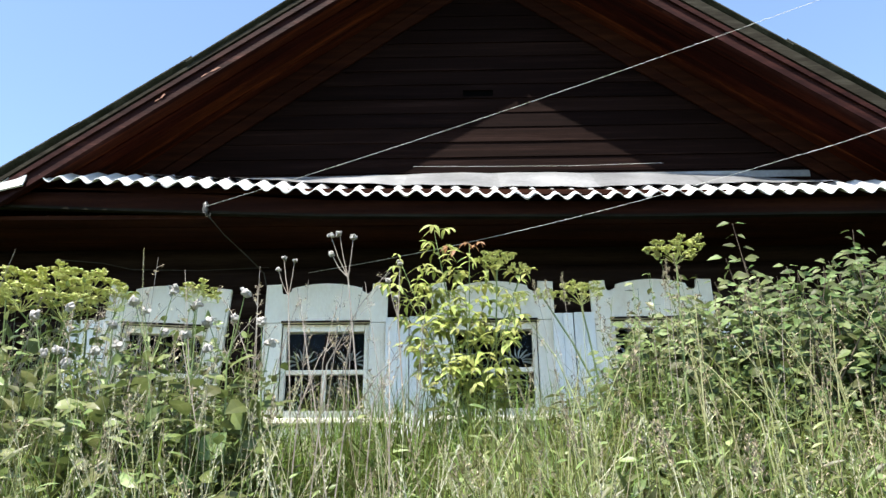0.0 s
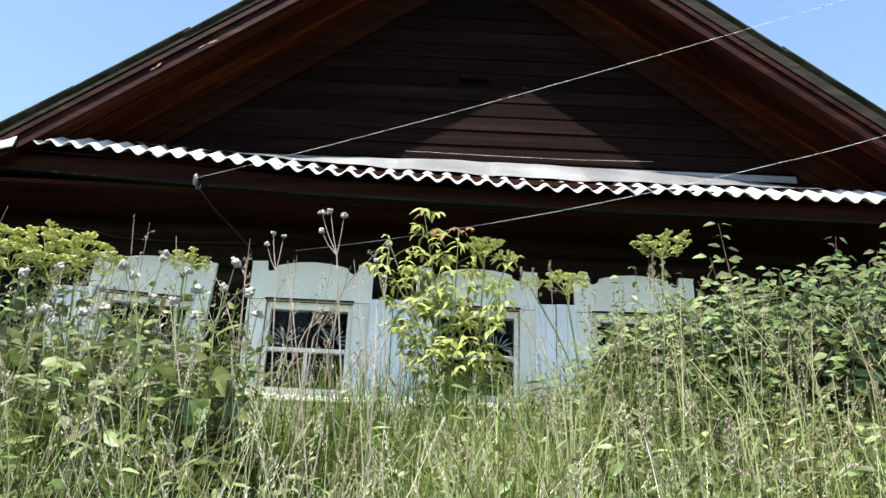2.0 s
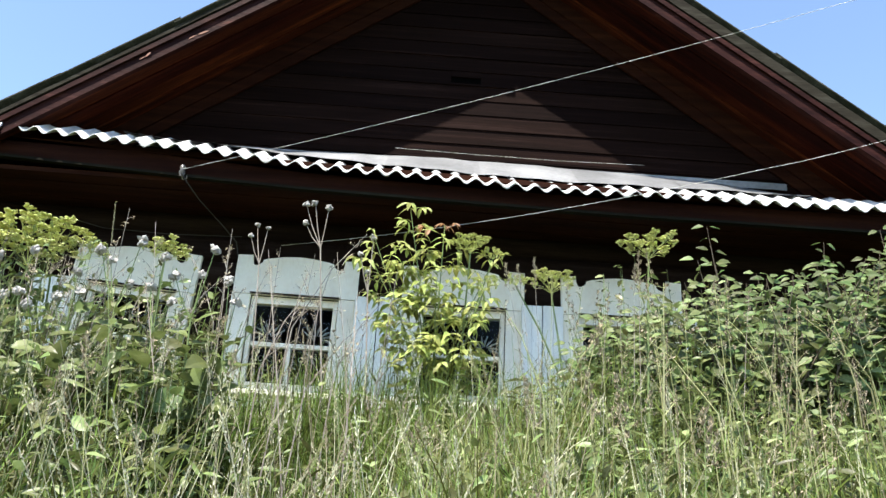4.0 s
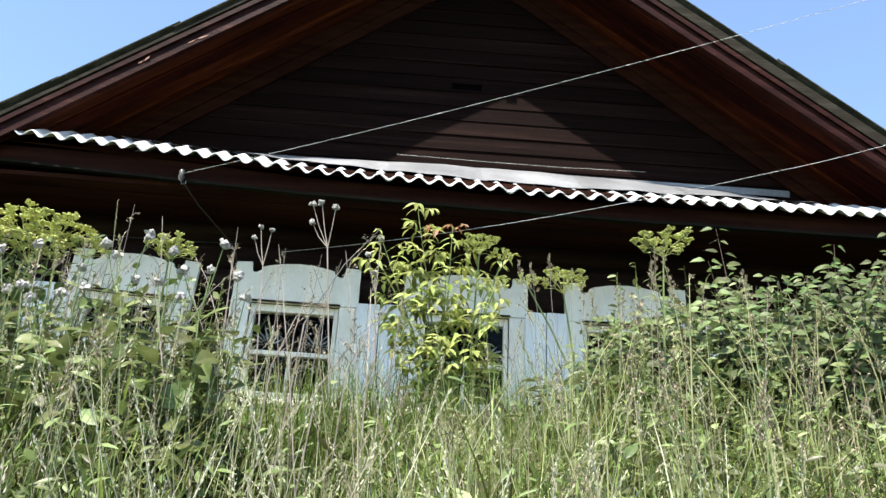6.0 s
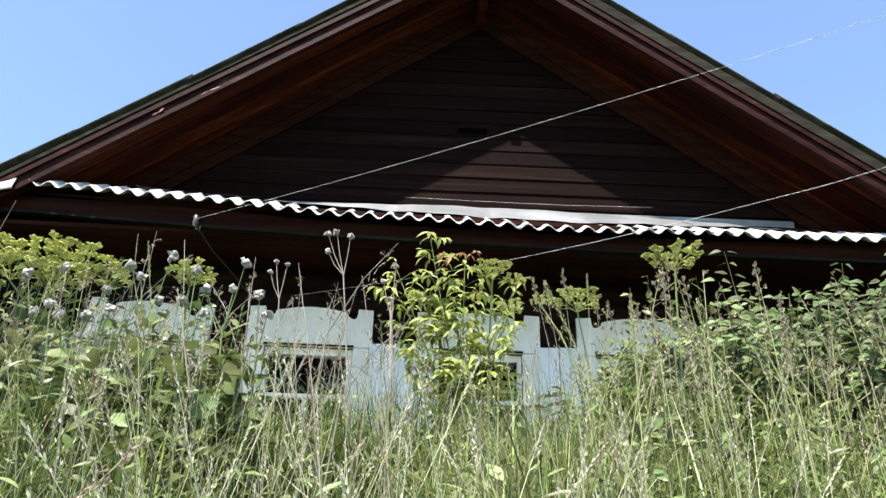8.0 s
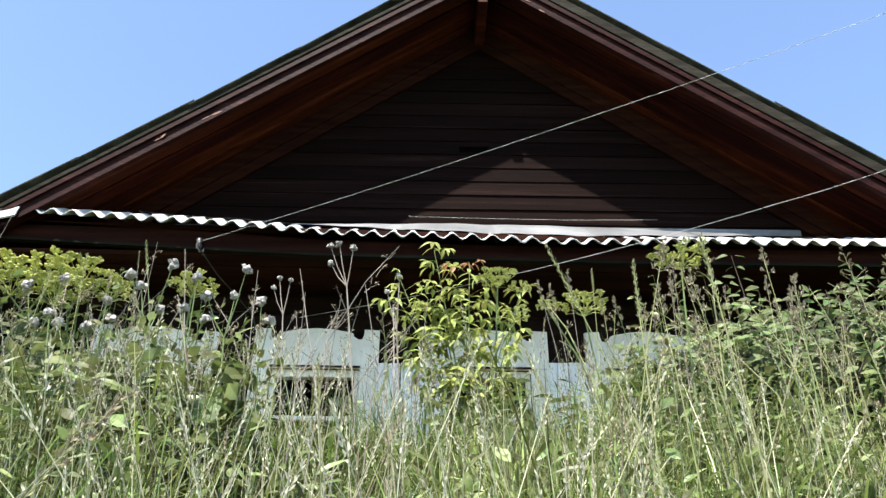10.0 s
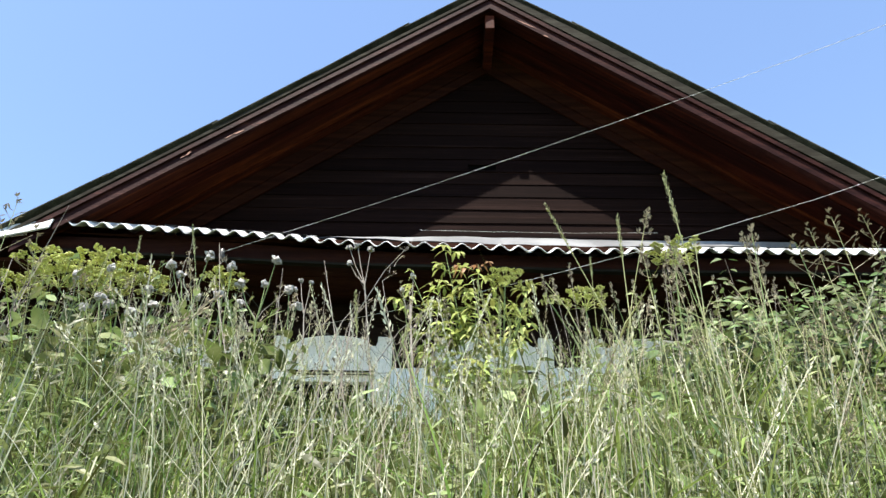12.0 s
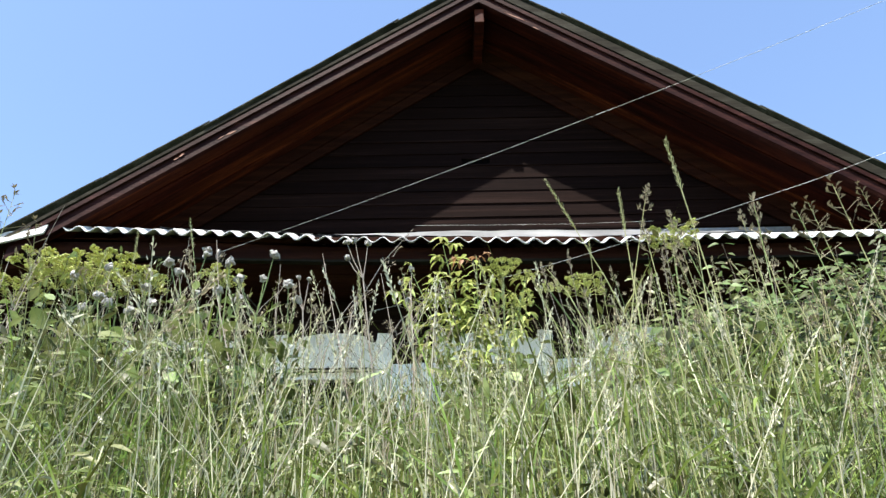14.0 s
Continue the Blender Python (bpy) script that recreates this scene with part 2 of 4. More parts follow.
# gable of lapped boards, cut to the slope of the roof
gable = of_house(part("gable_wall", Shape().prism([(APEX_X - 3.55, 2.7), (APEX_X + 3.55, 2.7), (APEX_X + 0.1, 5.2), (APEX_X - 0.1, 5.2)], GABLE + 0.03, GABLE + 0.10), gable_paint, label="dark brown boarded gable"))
z = 2.70
rng = random.Random(4)
while z < 5.15:
    h = 0.145
    half = (APEX_Z - 0.36 - z - h) / PITCH
    if half < 0.12:
        break
    low = half + h / PITCH
    x0, x1, x2, x3 = APEX_X - low, APEX_X + low, APEX_X + half, APEX_X - half
    lean, y = 0.011, GABLE + rng.uniform(-0.003, 0.003)
    s = Shape()
    pts = [(x0, y, z), (x1, y, z), (x2, y + lean, z + h), (x3, y + lean, z + h), (x0, y + 0.022, z), (x1, y + 0.022, z), (x2, y + lean + 0.012, z + h), (x3, y + lean + 0.012, z + h)]
    holes = z < 3.76 < z + h
    if holes:
        # the small vent opening interrupts this board
        for a, b in ((x0, 0.085), (0.345, x1)):
            aa, bb = (x3, 0.085) if a == x0 else (0.345, x2)
            s.add([(a, y, z), (b, y, z), (bb, y + lean, z + h), (aa, y + lean, z + h), (a, y + 0.022, z), (b, y + 0.022, z), (bb, y + lean + 0.012, z + h), (aa, y + lean + 0.012, z + h)],
                  [(0, 1, 2, 3), (7, 6, 5, 4), (0, 4, 5, 1), (1, 5, 6, 2), (2, 6, 7, 3), (3, 7, 4, 0)])
        s.box((0.085, y, z), (0.345, y + 0.022, 3.735), 0.002).box((0.085, y + 0.006, 3.80), (0.345, y + 0.026, z + h), 0.002) if z + h > 3.805 else s.box((0.085, y, z), (0.345, y + 0.022, 3.735), 0.002)
    else:
        s.add(pts, [(0, 1, 2, 3), (7, 6, 5, 4), (0, 4, 5, 1), (1, 5, 6, 2), (2, 6, 7, 3), (3, 7, 4, 0)])
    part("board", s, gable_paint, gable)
    z += h
# solid near-black panel paints the dark inside of the slot
vent = of_house(part("vent_shade_panel", Shape().box((0.080, GABLE + 0.024, 3.735), (0.350, GABLE + 0.06, 3.80), 0), slot_shade, label="near-black panel standing for the shade inside the gable vent slot"))


# both slopes of the main roof: sheets, soffit boards, bargeboards, frieze
def slope_piece(x0, x1, y0, y1, d0, d1):
    """A slab along one slope from x0 to x1, y0 to y1, between two drops below the roof's top line."""
    pts = []
    for d in (d0, d1):
        pts += [(x0, y0, roof_z(x0, d)), (x1, y0, roof_z(x1, d)), (x1, y1, roof_z(x1, d)), (x0, y1, roof_z(x0, d))]
    return Shape().add(pts, [(0, 1, 2, 3), (7, 6, 5, 4), (0, 4, 5, 1), (1, 5, 6, 2), (2, 6, 7, 3), (3, 7, 4, 0)])


for sgn, xe in ((-1, ROOF_L), (1, ROOF_R)):
    slope = of_house(part("roof_slope", slope_piece(xe, APEX_X, 0.04, 8.2, 0.09, 0.15), eave_wood, label="main roof slope of old grey corrugated sheets"))
    # sheets of the verge, lapped up the slope
    n = 5
    for i in range(n):
        a, b = xe + (APEX_X - xe) * i / n, xe + (APEX_X - xe) * (i + 1) / n + sgn * -0.04
        lift = 0.012 * (i % 2)
        s = Shape()
        steps = 54
        rows = []
        for k in range(steps + 1):
            y = -0.05 + 0.0375 * k
            w = 0.02 * math.cos(2 * math.pi * (y + 0.05) / 0.15)
            rows.append((y, w))
        vv, ff = [], []
        for y, w in rows:
            for x, e in ((a, -0.006), (b, 0.010)):
                vv += [(x, y, roof_z(x, 0.006 + cover_drop(x)) + w + e + lift * 0.5), (x, y, roof_z(x, 0.018 + cover_drop(x)) + w + e + lift * 0.5)]
        for k in range(steps):
            q = 4 * k
            ff += [(q, q + 2, q + 6, q + 4), (q + 1, q + 5, q + 7, q + 3), (q, q + 4, q + 5, q + 1), (q + 2, q + 3, q + 7, q + 6)]
        ff += [(0, 1, 3, 2), (4 * steps, 4 * steps + 2, 4 * steps + 3, 4 * steps + 1)]
        s.add(vv, ff)
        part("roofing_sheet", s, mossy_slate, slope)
    edge = of_house(part("verge_batten", slope_piece(xe, APEX_X, -0.03, 0.03, 0.042 if sgn > 0 else 0.112, 0.148), batten_wood, label="dark weathered batten under the roof edge"))
    barge = of_house(part("bargeboard", slope_piece(APEX_X + sgn * 3.80, APEX_X, 0.0, 0.035, 0.165, 0.335), barge_paint, label="red-brown painted bargeboard with flaking paint"))
    part("moulding", slope_piece(APEX_X + sgn * 3.80, APEX_X, -0.022, 0.0, 0.165, 0.215), barge_paint, barge)
    part("moulding", slope_piece(APEX_X + sgn * 3.80, APEX_X, -0.010, 0.0, 0.300, 0.335), barge_paint, barge)
    soffit = of_house(part("verge_soffit", slope_piece(APEX_X + sgn * 3.70, APEX_X, 0.036, GABLE + 0.1, 0.255, 0.275), soffit_paint, label="red-brown boarded underside of the gable overhang"))
    for i in range(4):
        y0 = 0.04 + i * 0.147
        d = (0.0, 0.012, 0.004, 0.016)[i]
        part("soffit_board", slope_piece(APEX_X + sgn * 3.70, APEX_X, y0, y0 + 0.142, 0.278, 0.298 + d), soffit_paint, soffit)
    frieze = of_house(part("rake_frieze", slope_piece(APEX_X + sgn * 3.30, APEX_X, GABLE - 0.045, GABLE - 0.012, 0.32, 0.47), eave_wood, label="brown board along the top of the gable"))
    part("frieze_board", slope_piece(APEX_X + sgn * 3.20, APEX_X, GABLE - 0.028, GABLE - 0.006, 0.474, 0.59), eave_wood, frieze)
left_barge = bpy.data.objects["bargeboard"]
for cx, cz, w, h, tilt in ((-1.90, 3.612, 0.045, 0.010, 0.5), (-1.98, 3.562, 0.03, 0.006, 0.7), (-2.29, 3.372, 0.02, 0.014, 0.9), (-2.33, 3.335, 0.022, 0.006, 0.6), (0.62, 4.99, 0.10, 0.008, -0.64), (0.80, 4.83, 0.03, 0.008, -0.64)):
    part("paint_chip", Shape().prism([(cx - w, cz - h * 0.3 - w * tilt), (cx - w * 0.2, cz - h - w * 0.2 * tilt), (cx + w, cz + w * tilt), (cx + w * 0.3, cz + h + w * 0.3 * tilt), (cx - w * 0.5, cz + h * 0.6 - w * 0.5 * tilt)], -0.0135, -0.0105), bare_wood, left_barge, "flaked patch of bare pale wood")
of_house(part("gable_wire", Shape().tube([(-0.35, GABLE - 0.012, 3.045), (0.3, GABLE - 0.012, 3.035), (1.0, GABLE - 0.012, 3.03), (1.75, GABLE - 0.012, 3.045)], 0.0012, 4), cable_sheath, label="thin pale wire along the gable boards"))
of_house(part("ridge_beam", Shape().box((APEX_X - 0.045, 0.037, 4.98), (APEX_X + 0.045, GABLE + 0.05, 5.16), 0.006), soffit_paint, label="red-brown ridge beam end"))

# skirt roof of corrugated slate below the gable


def skirt_z(x, y):
    return eave_z(x) + 0.66 * y


skirt = of_house(part("skirt_roof", Shape().prism([(-3.3, 2.60), (3.9, 2.46), (3.9, 2.50), (-3.3, 2.64)], 0.10, 0.14), eave_wood, label="narrow skirt roof of pale corrugated slate"))


def slate_sheet(x0, waves, lift, skew):
    s, vv, ff = Shape(), [], []
    per = 8
    n = waves * per
    for k in range(n + 1):
        x = x0 + 0.15 * k / per
        w = 0.025 * math.cos(2 * math.pi * k / per)
        for y in (-0.005 + skew * k / n, 0.15, 0.30, 0.45):
            zz = skirt_z(x, min(y, 0.30)) + 0.4 * max(y - 0.30, 0) - 0.022 + w + lift
            vv += [(x, y, zz), (x, y, zz - 0.008)]
    for k in range(n):
        for j in range(3):
            q = 8 * k + 2 * j
            ff += [(q, q + 8, q + 10, q + 2), (q + 1, q + 3, q + 11, q + 9)]
        q = 8 * k
        ff += [(q, q + 1, q + 9, q + 8), (q + 6, q + 14, q + 15, q + 7)]
    ff += [(0, 2, 3, 1), (2, 4, 5, 3), (4, 6, 7, 5)]
    q = 8 * n
    ff += [(q, q + 1, q + 3, q + 2), (q + 2, q + 3, q + 5, q + 4), (q + 4, q + 5, q + 7, q + 6)]
    return s.add(vv, ff)


rng = random.Random(11)
x = 0.75 - 0.15 * 26
for i in range(9):
    o = part("slate_sheet", slate_sheet(x, 7, 0.009 * (i % 2), rng.uniform(-0.02, 0.02)), slate, skirt, smooth=True)
    x += 0.9
cs = [(-3.95, -0.05, 2.40), (-3.24, -0.05, 2.59), (-3.24, -0.015, 2.69), (-3.95, -0.015, 2.545)]
o = part("corner_sheet", Shape().add(cs + [(x, y + 0.012, z - 0.006) for x, y, z in cs], [(0, 1, 2, 3), (7, 6, 5, 4), (0, 4, 5, 1), (1, 5, 6, 2), (2, 6, 7, 3), (3, 7, 4, 0)]), slate, skirt, "pale flat sheet at the corner of the skirt roof")

# tin flashing where the skirt meets the gable, in overlapping strips
flash = of_house(part("flashing", Shape().box((-2.5, GABLE - 0.012, 2.90), (2.95, GABLE - 0.006, 2.96), 0), tin, label="galvanised tin flashing strip on the skirt roof"))
marks = [-2.45, -1.3, -0.42, 0.35, 1.12, 1.95, 2.94]
for i in range(6):
    a, b = marks[i], marks[i + 1] + 0.03
    s, vv, ff = Shape(), [], []
    n = 10
    top = lambda u: float(np.interp(u, [-2.45, -1.2, 0, 1, 2.3, 2.95], [2.93, 2.957, 2.978, 2.966, 2.925, 2.86]))
    for k in range(n + 1):
        u = a + (b - a) * k / n
        wob = 0.006 * math.sin(7 * u + i) + 0.004 * math.sin(17 * u)
        cut = 0.55 if (i == 5 and k == n) else 0
        lo = skirt_z(u, 0.23) + 0.016 + 0.002 * (i % 2) + wob
        vv += [(u, 0.23, lo), (u, 0.42, lo + (top(u) - lo) * 0.50 + wob), (u - 0.1 * (cut > 0), GABLE - 0.014, top(u) + wob * 0.5)]
    for k in range(n):
        q = 3 * k
        ff += [(q, q + 3, q + 4, q + 1), (q + 1, q + 4, q + 5, q + 2)]
    s.add(vv, ff)
    o = part("tin_strip", s, tin, flash)

# fascia and boarded underside of the skirt
fs = Shape().prism([(-4.1, 2.50), (-3.5, 2.49), (-1.9, 2.41), (-1.0, 2.37), (0.06, 2.352), (1.35, 2.332), (4.0, 2.33), (4.0, 2.47), (1.35, 2.455), (0.06, 2.47), (-1.0, 2.50), (-1.9, 2.56), (-3.3, 2.64), (-4.1, 2.52)], 0.10, 0.13)
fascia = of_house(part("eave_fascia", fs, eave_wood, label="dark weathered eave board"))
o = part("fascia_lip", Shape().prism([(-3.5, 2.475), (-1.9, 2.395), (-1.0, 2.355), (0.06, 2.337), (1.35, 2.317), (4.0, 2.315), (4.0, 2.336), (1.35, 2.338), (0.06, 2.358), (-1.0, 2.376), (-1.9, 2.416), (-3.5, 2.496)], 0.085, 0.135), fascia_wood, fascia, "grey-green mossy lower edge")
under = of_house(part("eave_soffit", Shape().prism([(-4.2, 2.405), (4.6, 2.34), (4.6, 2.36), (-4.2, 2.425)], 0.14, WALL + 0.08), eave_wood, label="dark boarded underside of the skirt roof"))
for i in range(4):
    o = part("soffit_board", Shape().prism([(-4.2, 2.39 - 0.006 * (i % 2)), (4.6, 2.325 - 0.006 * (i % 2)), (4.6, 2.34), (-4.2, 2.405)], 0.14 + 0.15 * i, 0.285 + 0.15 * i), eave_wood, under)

# front log wall with four window openings
WINDOWS = [-2.35, -1.045, 0.28, 1.55]
W_HALF, W_LOW, W_TOP = 0.34, 1.0, 1.72
front = of_house(part("front_wall", Shape().box((-3.25, WALL + 0.26, -0.4), (-3.2, WALL + 0.3, 2.4), 0), log_wood, label="front wall of dark weathered logs"))
z, rad = -0.25, 0.125
while z < 2.40:
    spans, left = [], -4.25
    if W_LOW - 0.1 < z < W_TOP + 0.05:
        for c in WINDOWS:
            spans.append((left, c - W_HALF - 0.02))
            left = c + W_HALF + 0.02
    spans.append((left, 4.6))
    for a, b in spans:
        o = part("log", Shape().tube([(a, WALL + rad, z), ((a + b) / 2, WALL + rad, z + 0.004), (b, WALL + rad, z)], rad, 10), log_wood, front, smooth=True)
    z += 0.215
for name, lo, hi in (("side_wall", (-4.2, WALL + 0.05, -0.3), (-4.0, 8.0, 2.4)), ("side_wall", (4.4, WALL + 0.05, -0.3), (4.6, 8.0, 2.4)), ("rear_wall", (-4.2, 7.8, -0.3), (4.6, 8.0, 2.4))):
    of_house(part(name, Shape().box(lo, hi, 0.01), log_wood, label="plain dark log wall"))
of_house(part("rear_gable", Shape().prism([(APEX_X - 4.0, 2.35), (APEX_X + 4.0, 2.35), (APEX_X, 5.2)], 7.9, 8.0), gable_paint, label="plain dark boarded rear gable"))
# unseen room surfaces, near black so the panes look onto shade
of_house(part("room_floor", Shape().box((-4.0, 1.0, 0.30), (4.4, 7.8, 0.36), 0), room_shade, label="plain room floor coloured near black as unlit"))
of_house(part("room_ceiling", Shape().box((-4.0, 1.0, 2.42), (4.4, 7.8, 2.46), 0), room_shade, label="plain room ceiling coloured near black as unlit"))
of_house(part("room_partition", Shape().box((-4.0, 2.6, 0.36), (4.4, 2.66, 2.42), 0), room_shade, label="plain inner wall coloured near black as unlit"))


def window(c, lean):
    """A window with a cut header board, side casings, frame, sashes and lace curtain, built about its sill's middle."""
    w = of_house(new("window"))
    w.location = (c, WALL, W_LOW)
    tagged(w, "window with white carved casing and dark panes")
    y0, y1 = -0.05, -0.012
    top = 2.035 - W_LOW
    head = 1.72 - W_LOW
    s = 0.485
    # header: lugs at both ends, a raised middle with a shallow arch
    right = [(s, top), (s - 0.118, top + 0.006), (s - 0.122, top - 0.045), (s - 0.135, top - 0.078), (s - 0.16, top - 0.080), (s - 0.20, top - 0.055), (s - 0.205, top - 0.030), (0.24, top - 0.018), (0.12, top + 0.004)]
    outline = [(-s, head), (s, head)] + right + [(0.0, top + 0.012)] + [(-x, z) for x, z in reversed(right)]
    part("header_board", Shape().prism(outline, y0, y1), white_paint, w)
    # thin strip in dark log colour draws the shadow line under the header
    part("header_ledge", Shape().box((-W_HALF - 0.01, y0 - 0.012, head - 0.004), (W_HALF + 0.01, y0 - 0.001, head + 0.012), 0.003), log_wood, w, "dark strip coloured as the shadow line under the header")
    for sg in (-1, 1):
        a, b = sorted((sg * (W_HALF + 0.004), sg * (s - 0.015)))
        part("side_casing", Shape().box((a, y0 + 0.004, -0.04), (b, y1, head - 0.003), 0.005), white_paint, w)
        a, b = sorted((sg * s, sg * (s - 0.013)))
        part("casing_edge", Shape().box((a, y0 - 0.018, -0.04), (b, y1, head - 0.003), 0.003), white_paint, w)
    part("sill", Shape().box((-s - 0.02, -0.10, -0.085), (s + 0.02, 0.05, -0.043), 0.006), white_paint, w)
    part("apron", Shape().box((-s + 0.02, -0.045, -0.30), (s - 0.02, -0.015, -0.088), 0.005), white_paint, w)
    # frame and sashes
    fy0, fy1 = -0.008, 0.06
    f = part("window_frame", Shape().box((-W_HALF, fy0, 0.0), (-W_HALF + 0.035, fy1, head - 0.006), 0.004).box((W_HALF - 0.035, fy0, 0.0), (W_HALF, fy1, head - 0.006), 0.004)
             .box((-W_HALF + 0.036, fy0, head - 0.066), (W_HALF - 0.036, fy1, head - 0.006), 0.004).box((-W_HALF + 0.036, fy0, -0.04), (W_HALF - 0.036, fy1, 0.03), 0.004), white_paint, w, "white painted window frame")
    part("transom", Shape().box((-W_HALF + 0.036, 0.006, 0.315), (W_HALF - 0.036, 0.05, 0.350), 0.004), white_paint, w)
    part("mullion", Shape().box((-0.014, 0.01, 0.031), (0.014, 0.05, 0.314), 0.003), white_paint, w)
    part("glazing_bar", Shape().box((-0.008, 0.012, 0.351), (0.008, 0.046, head - 0.067), 0.002), log_wood, w, "thin dark glazing bar")
    for a, b, lo, hi in ((-W_HALF + 0.036, -0.0145, 0.031, 0.314), (0.0145, W_HALF - 0.036, 0.031, 0.314), (-W_HALF + 0.036, -0.0085, 0.351, head - 0.067), (0.0085, W_HALF - 0.036, 0.351, head - 0.067)):
        p = part("pane", Shape().box((a, 0.026, lo), (b, 0.030, hi), 0), glass, w)
        p.visible_shadow = False
    # lace: a fan of curling fronds on each side of the upper sash, a looser net below
    lc = Shape()
    r = random.Random(round(c * 100))
    for cx, sg in ((-0.17, 1), (0.17, -1)):
        for k in range(8):
            a = 0.15 + 0.42 * k
            d = Vector((sg * math.cos(a), 0, math.sin(a)))
            n = Vector((-d.z * sg, 0, d.x * sg))
            p0 = Vector((cx - sg * 0.03, 0.10, 0.42))
            tipp = 0.13 * r.uniform(0.85, 1.1)
            lc.tube([p0 + d * 0.03, p0 + d * tipp * 0.6 + n * 0.012, p0 + d * tipp + n * 0.040], [0.004, 0.009, 0.003], 4)
    for k in range(26):
        x0, z0 = r.uniform(-0.29, 0.29), r.uniform(0.06, 0.29)
        lc.tube([(x0 + 0.022 * math.cos(q), 0.10 + 0.004 * r.random(), z0 + 0.022 * math.sin(q)) for q in [0.9 * j for j in range(7)]], 0.0035, 4)
    part("lace_curtain", lc, lace, w, "dull lace curtain with curling fronds behind the glass")
    w.rotation_euler[1] = lean
    return w


for c, lean in zip(WINDOWS, (0.060, 0.006, 0.0, -0.004)):
    window(c, lean)


def shutter(x0, x1, z0, z1, swing):
    w = of_house(new("shutter"))
    w.location = (x0, WALL - 0.075, z0)
    tagged(w, "open pale blue plank shutter")
    width, h = x1 - x0, z1 - z0
    n = 2
    for i in range(n):
        part("shutter_board", Shape().box((width * i / n + 0.001, 0, 0), (width * (i + 1) / n - 0.001, 0.025, h), 0.003), blue_paint, w)
    for zz in (0.12, h - 0.16):
        part("crossbar", Shape().box((0.01, 0.026, zz), (width - 0.01, 0.045, zz + 0.07), 0.003), blue_paint, w)
    w.rotation_euler[2] = swing
    return w


for x0, x1, z0, z1, sw in ((-3.07, -2.745, 0.74, 1.760, 0.03), (-0.565, -0.385, 0.76, 1.745, -0.02), (-0.38, -0.20, 0.75, 1.752, 0.03), (0.742, 0.905, 0.75, 1.762, -0.03), (0.912, 1.075, 0.74, 1.768, 0.02), (2.03, 2.36, 0.74, 1.75, -0.03)):
    shutter(x0, x1, z0, z1, sw)


# ---- cables ----
def cable(name, pts, r, label):
    """A twisted two-core cable through the given points."""
    fine = []
    pts = [Vector(p) for p in pts]
    for i in range(len(pts) - 1):
        p0, p1, p2, p3 = pts[max(i - 1, 0)], pts[i], pts[i + 1], pts[min(i + 2, len(pts) - 1)]
        for k in range(40):
            u = k / 40
            fine.append(0.5 * (2 * p1 + (p2 - p0) * u + (2 * p0 - 5 * p1 + 4 * p2 - p3) * u * u + (3 * p1 - p0 - 3 * p2 + p3) * u ** 3))
    fine.append(pts[-1])
    ob = thing(name, label, "cable", fine[0])
    back = Matrix.Translation(ob.location).inverted()
    for phase in (0, math.pi):
        s, path = Shape(), []
        for i, p in enumerate(fine):
            w = 1.15 * i + phase
            path.append(p + Vector((0, math.cos(w), math.sin(w))) * r * 0.8)
        s.tube(path, r, 4)
        o = part("core", s, cable_sheath, ob)
        o.matrix_parent_inverse = back
    return ob


def hung(a, b, sag, n=7):
    """Points of a wire hung from a to b."""
    a, b = Vector(a), Vector(b)
    return [a.lerp(b, k / (n - 1)) - Vector((0, 0, 4 * sag * (k / (n - 1)) * (1 - k / (n - 1)))) for k in range(n)]


far_end = Vector((-1.875, 0.03, 2.425)).lerp(Vector((3.384, -2.22, 3.087)), 1.45) + Vector((0, 0, 0.17))
cable("service_cable", hung((-1.875, 0.03, 2.425), (3.384, -2.22, 3.087), 0.065) + [far_end], 0.00105, "thin pale twisted service cable strung to the eave")
far_end = Vector((-1.2, 0.72, 2.147)).lerp(Vector((2.834, -0.858, 2.511)), 1.45) + Vector((0, 0, 0.24))
cable("stay_cable", hung((-1.2, 0.72, 2.147), (2.834, -0.858, 2.511), 0.093) + [far_end], 0.00105, "thin pale twisted cable strung to the front wall")
ins = thing("cable_insulator", "small cable insulator on the eave board, greyed as if in the eave's shade", "insulator", (-1.885, 0.062, 2.435))
part("insulator_body", Shape().tube([(0, 0.01, -0.045), (0, 0, -0.02), (0, -0.005, 0.0), (0, 0, 0.02), (0, 0.01, 0.04)], [0.014, 0.024, 0.015, 0.023, 0.012], 10), porcelain, ins, smooth=True)
part("hook", Shape().tube([(0, 0.0, -0.04), (0.01, 0.01, -0.075), (0.035, 0.02, -0.06), (0.03, 0.03, -0.02)], 0.004, 5), stem_dry, ins)
drop = thing("drop_cable", "dull twisted cable slack from the insulator to the wall", "cable", (-1.885, 0.04, 2.40))
part("core", Shape().tube([(0, 0, 0), (0.04, 0.05, -0.05), (0.10, 0.25, -0.10), (0.22, 0.50, -0.17), (0.33, 0.66, -0.26), (0.35, 0.69, -0.36)], 0.005, 5), wire_dark, drop)
part("core", Shape().tube([(0.36, 0.685, -0.20), (-0.2, 0.69, -0.215), (-0.75, 0.69, -0.20), (-1.0, 0.69, -0.14), (-1.4, 0.69, -0.10)], 0.0035, 5), wire_dark, drop)


# ---- plants ----
def worn(x, y):
    """Where the growth stands lower, along a trodden strip up the bank."""
    return 0.26 * np.exp(-((x + 0.50 + 0.10 * (y + 3.5)) / 0.42) ** 2)


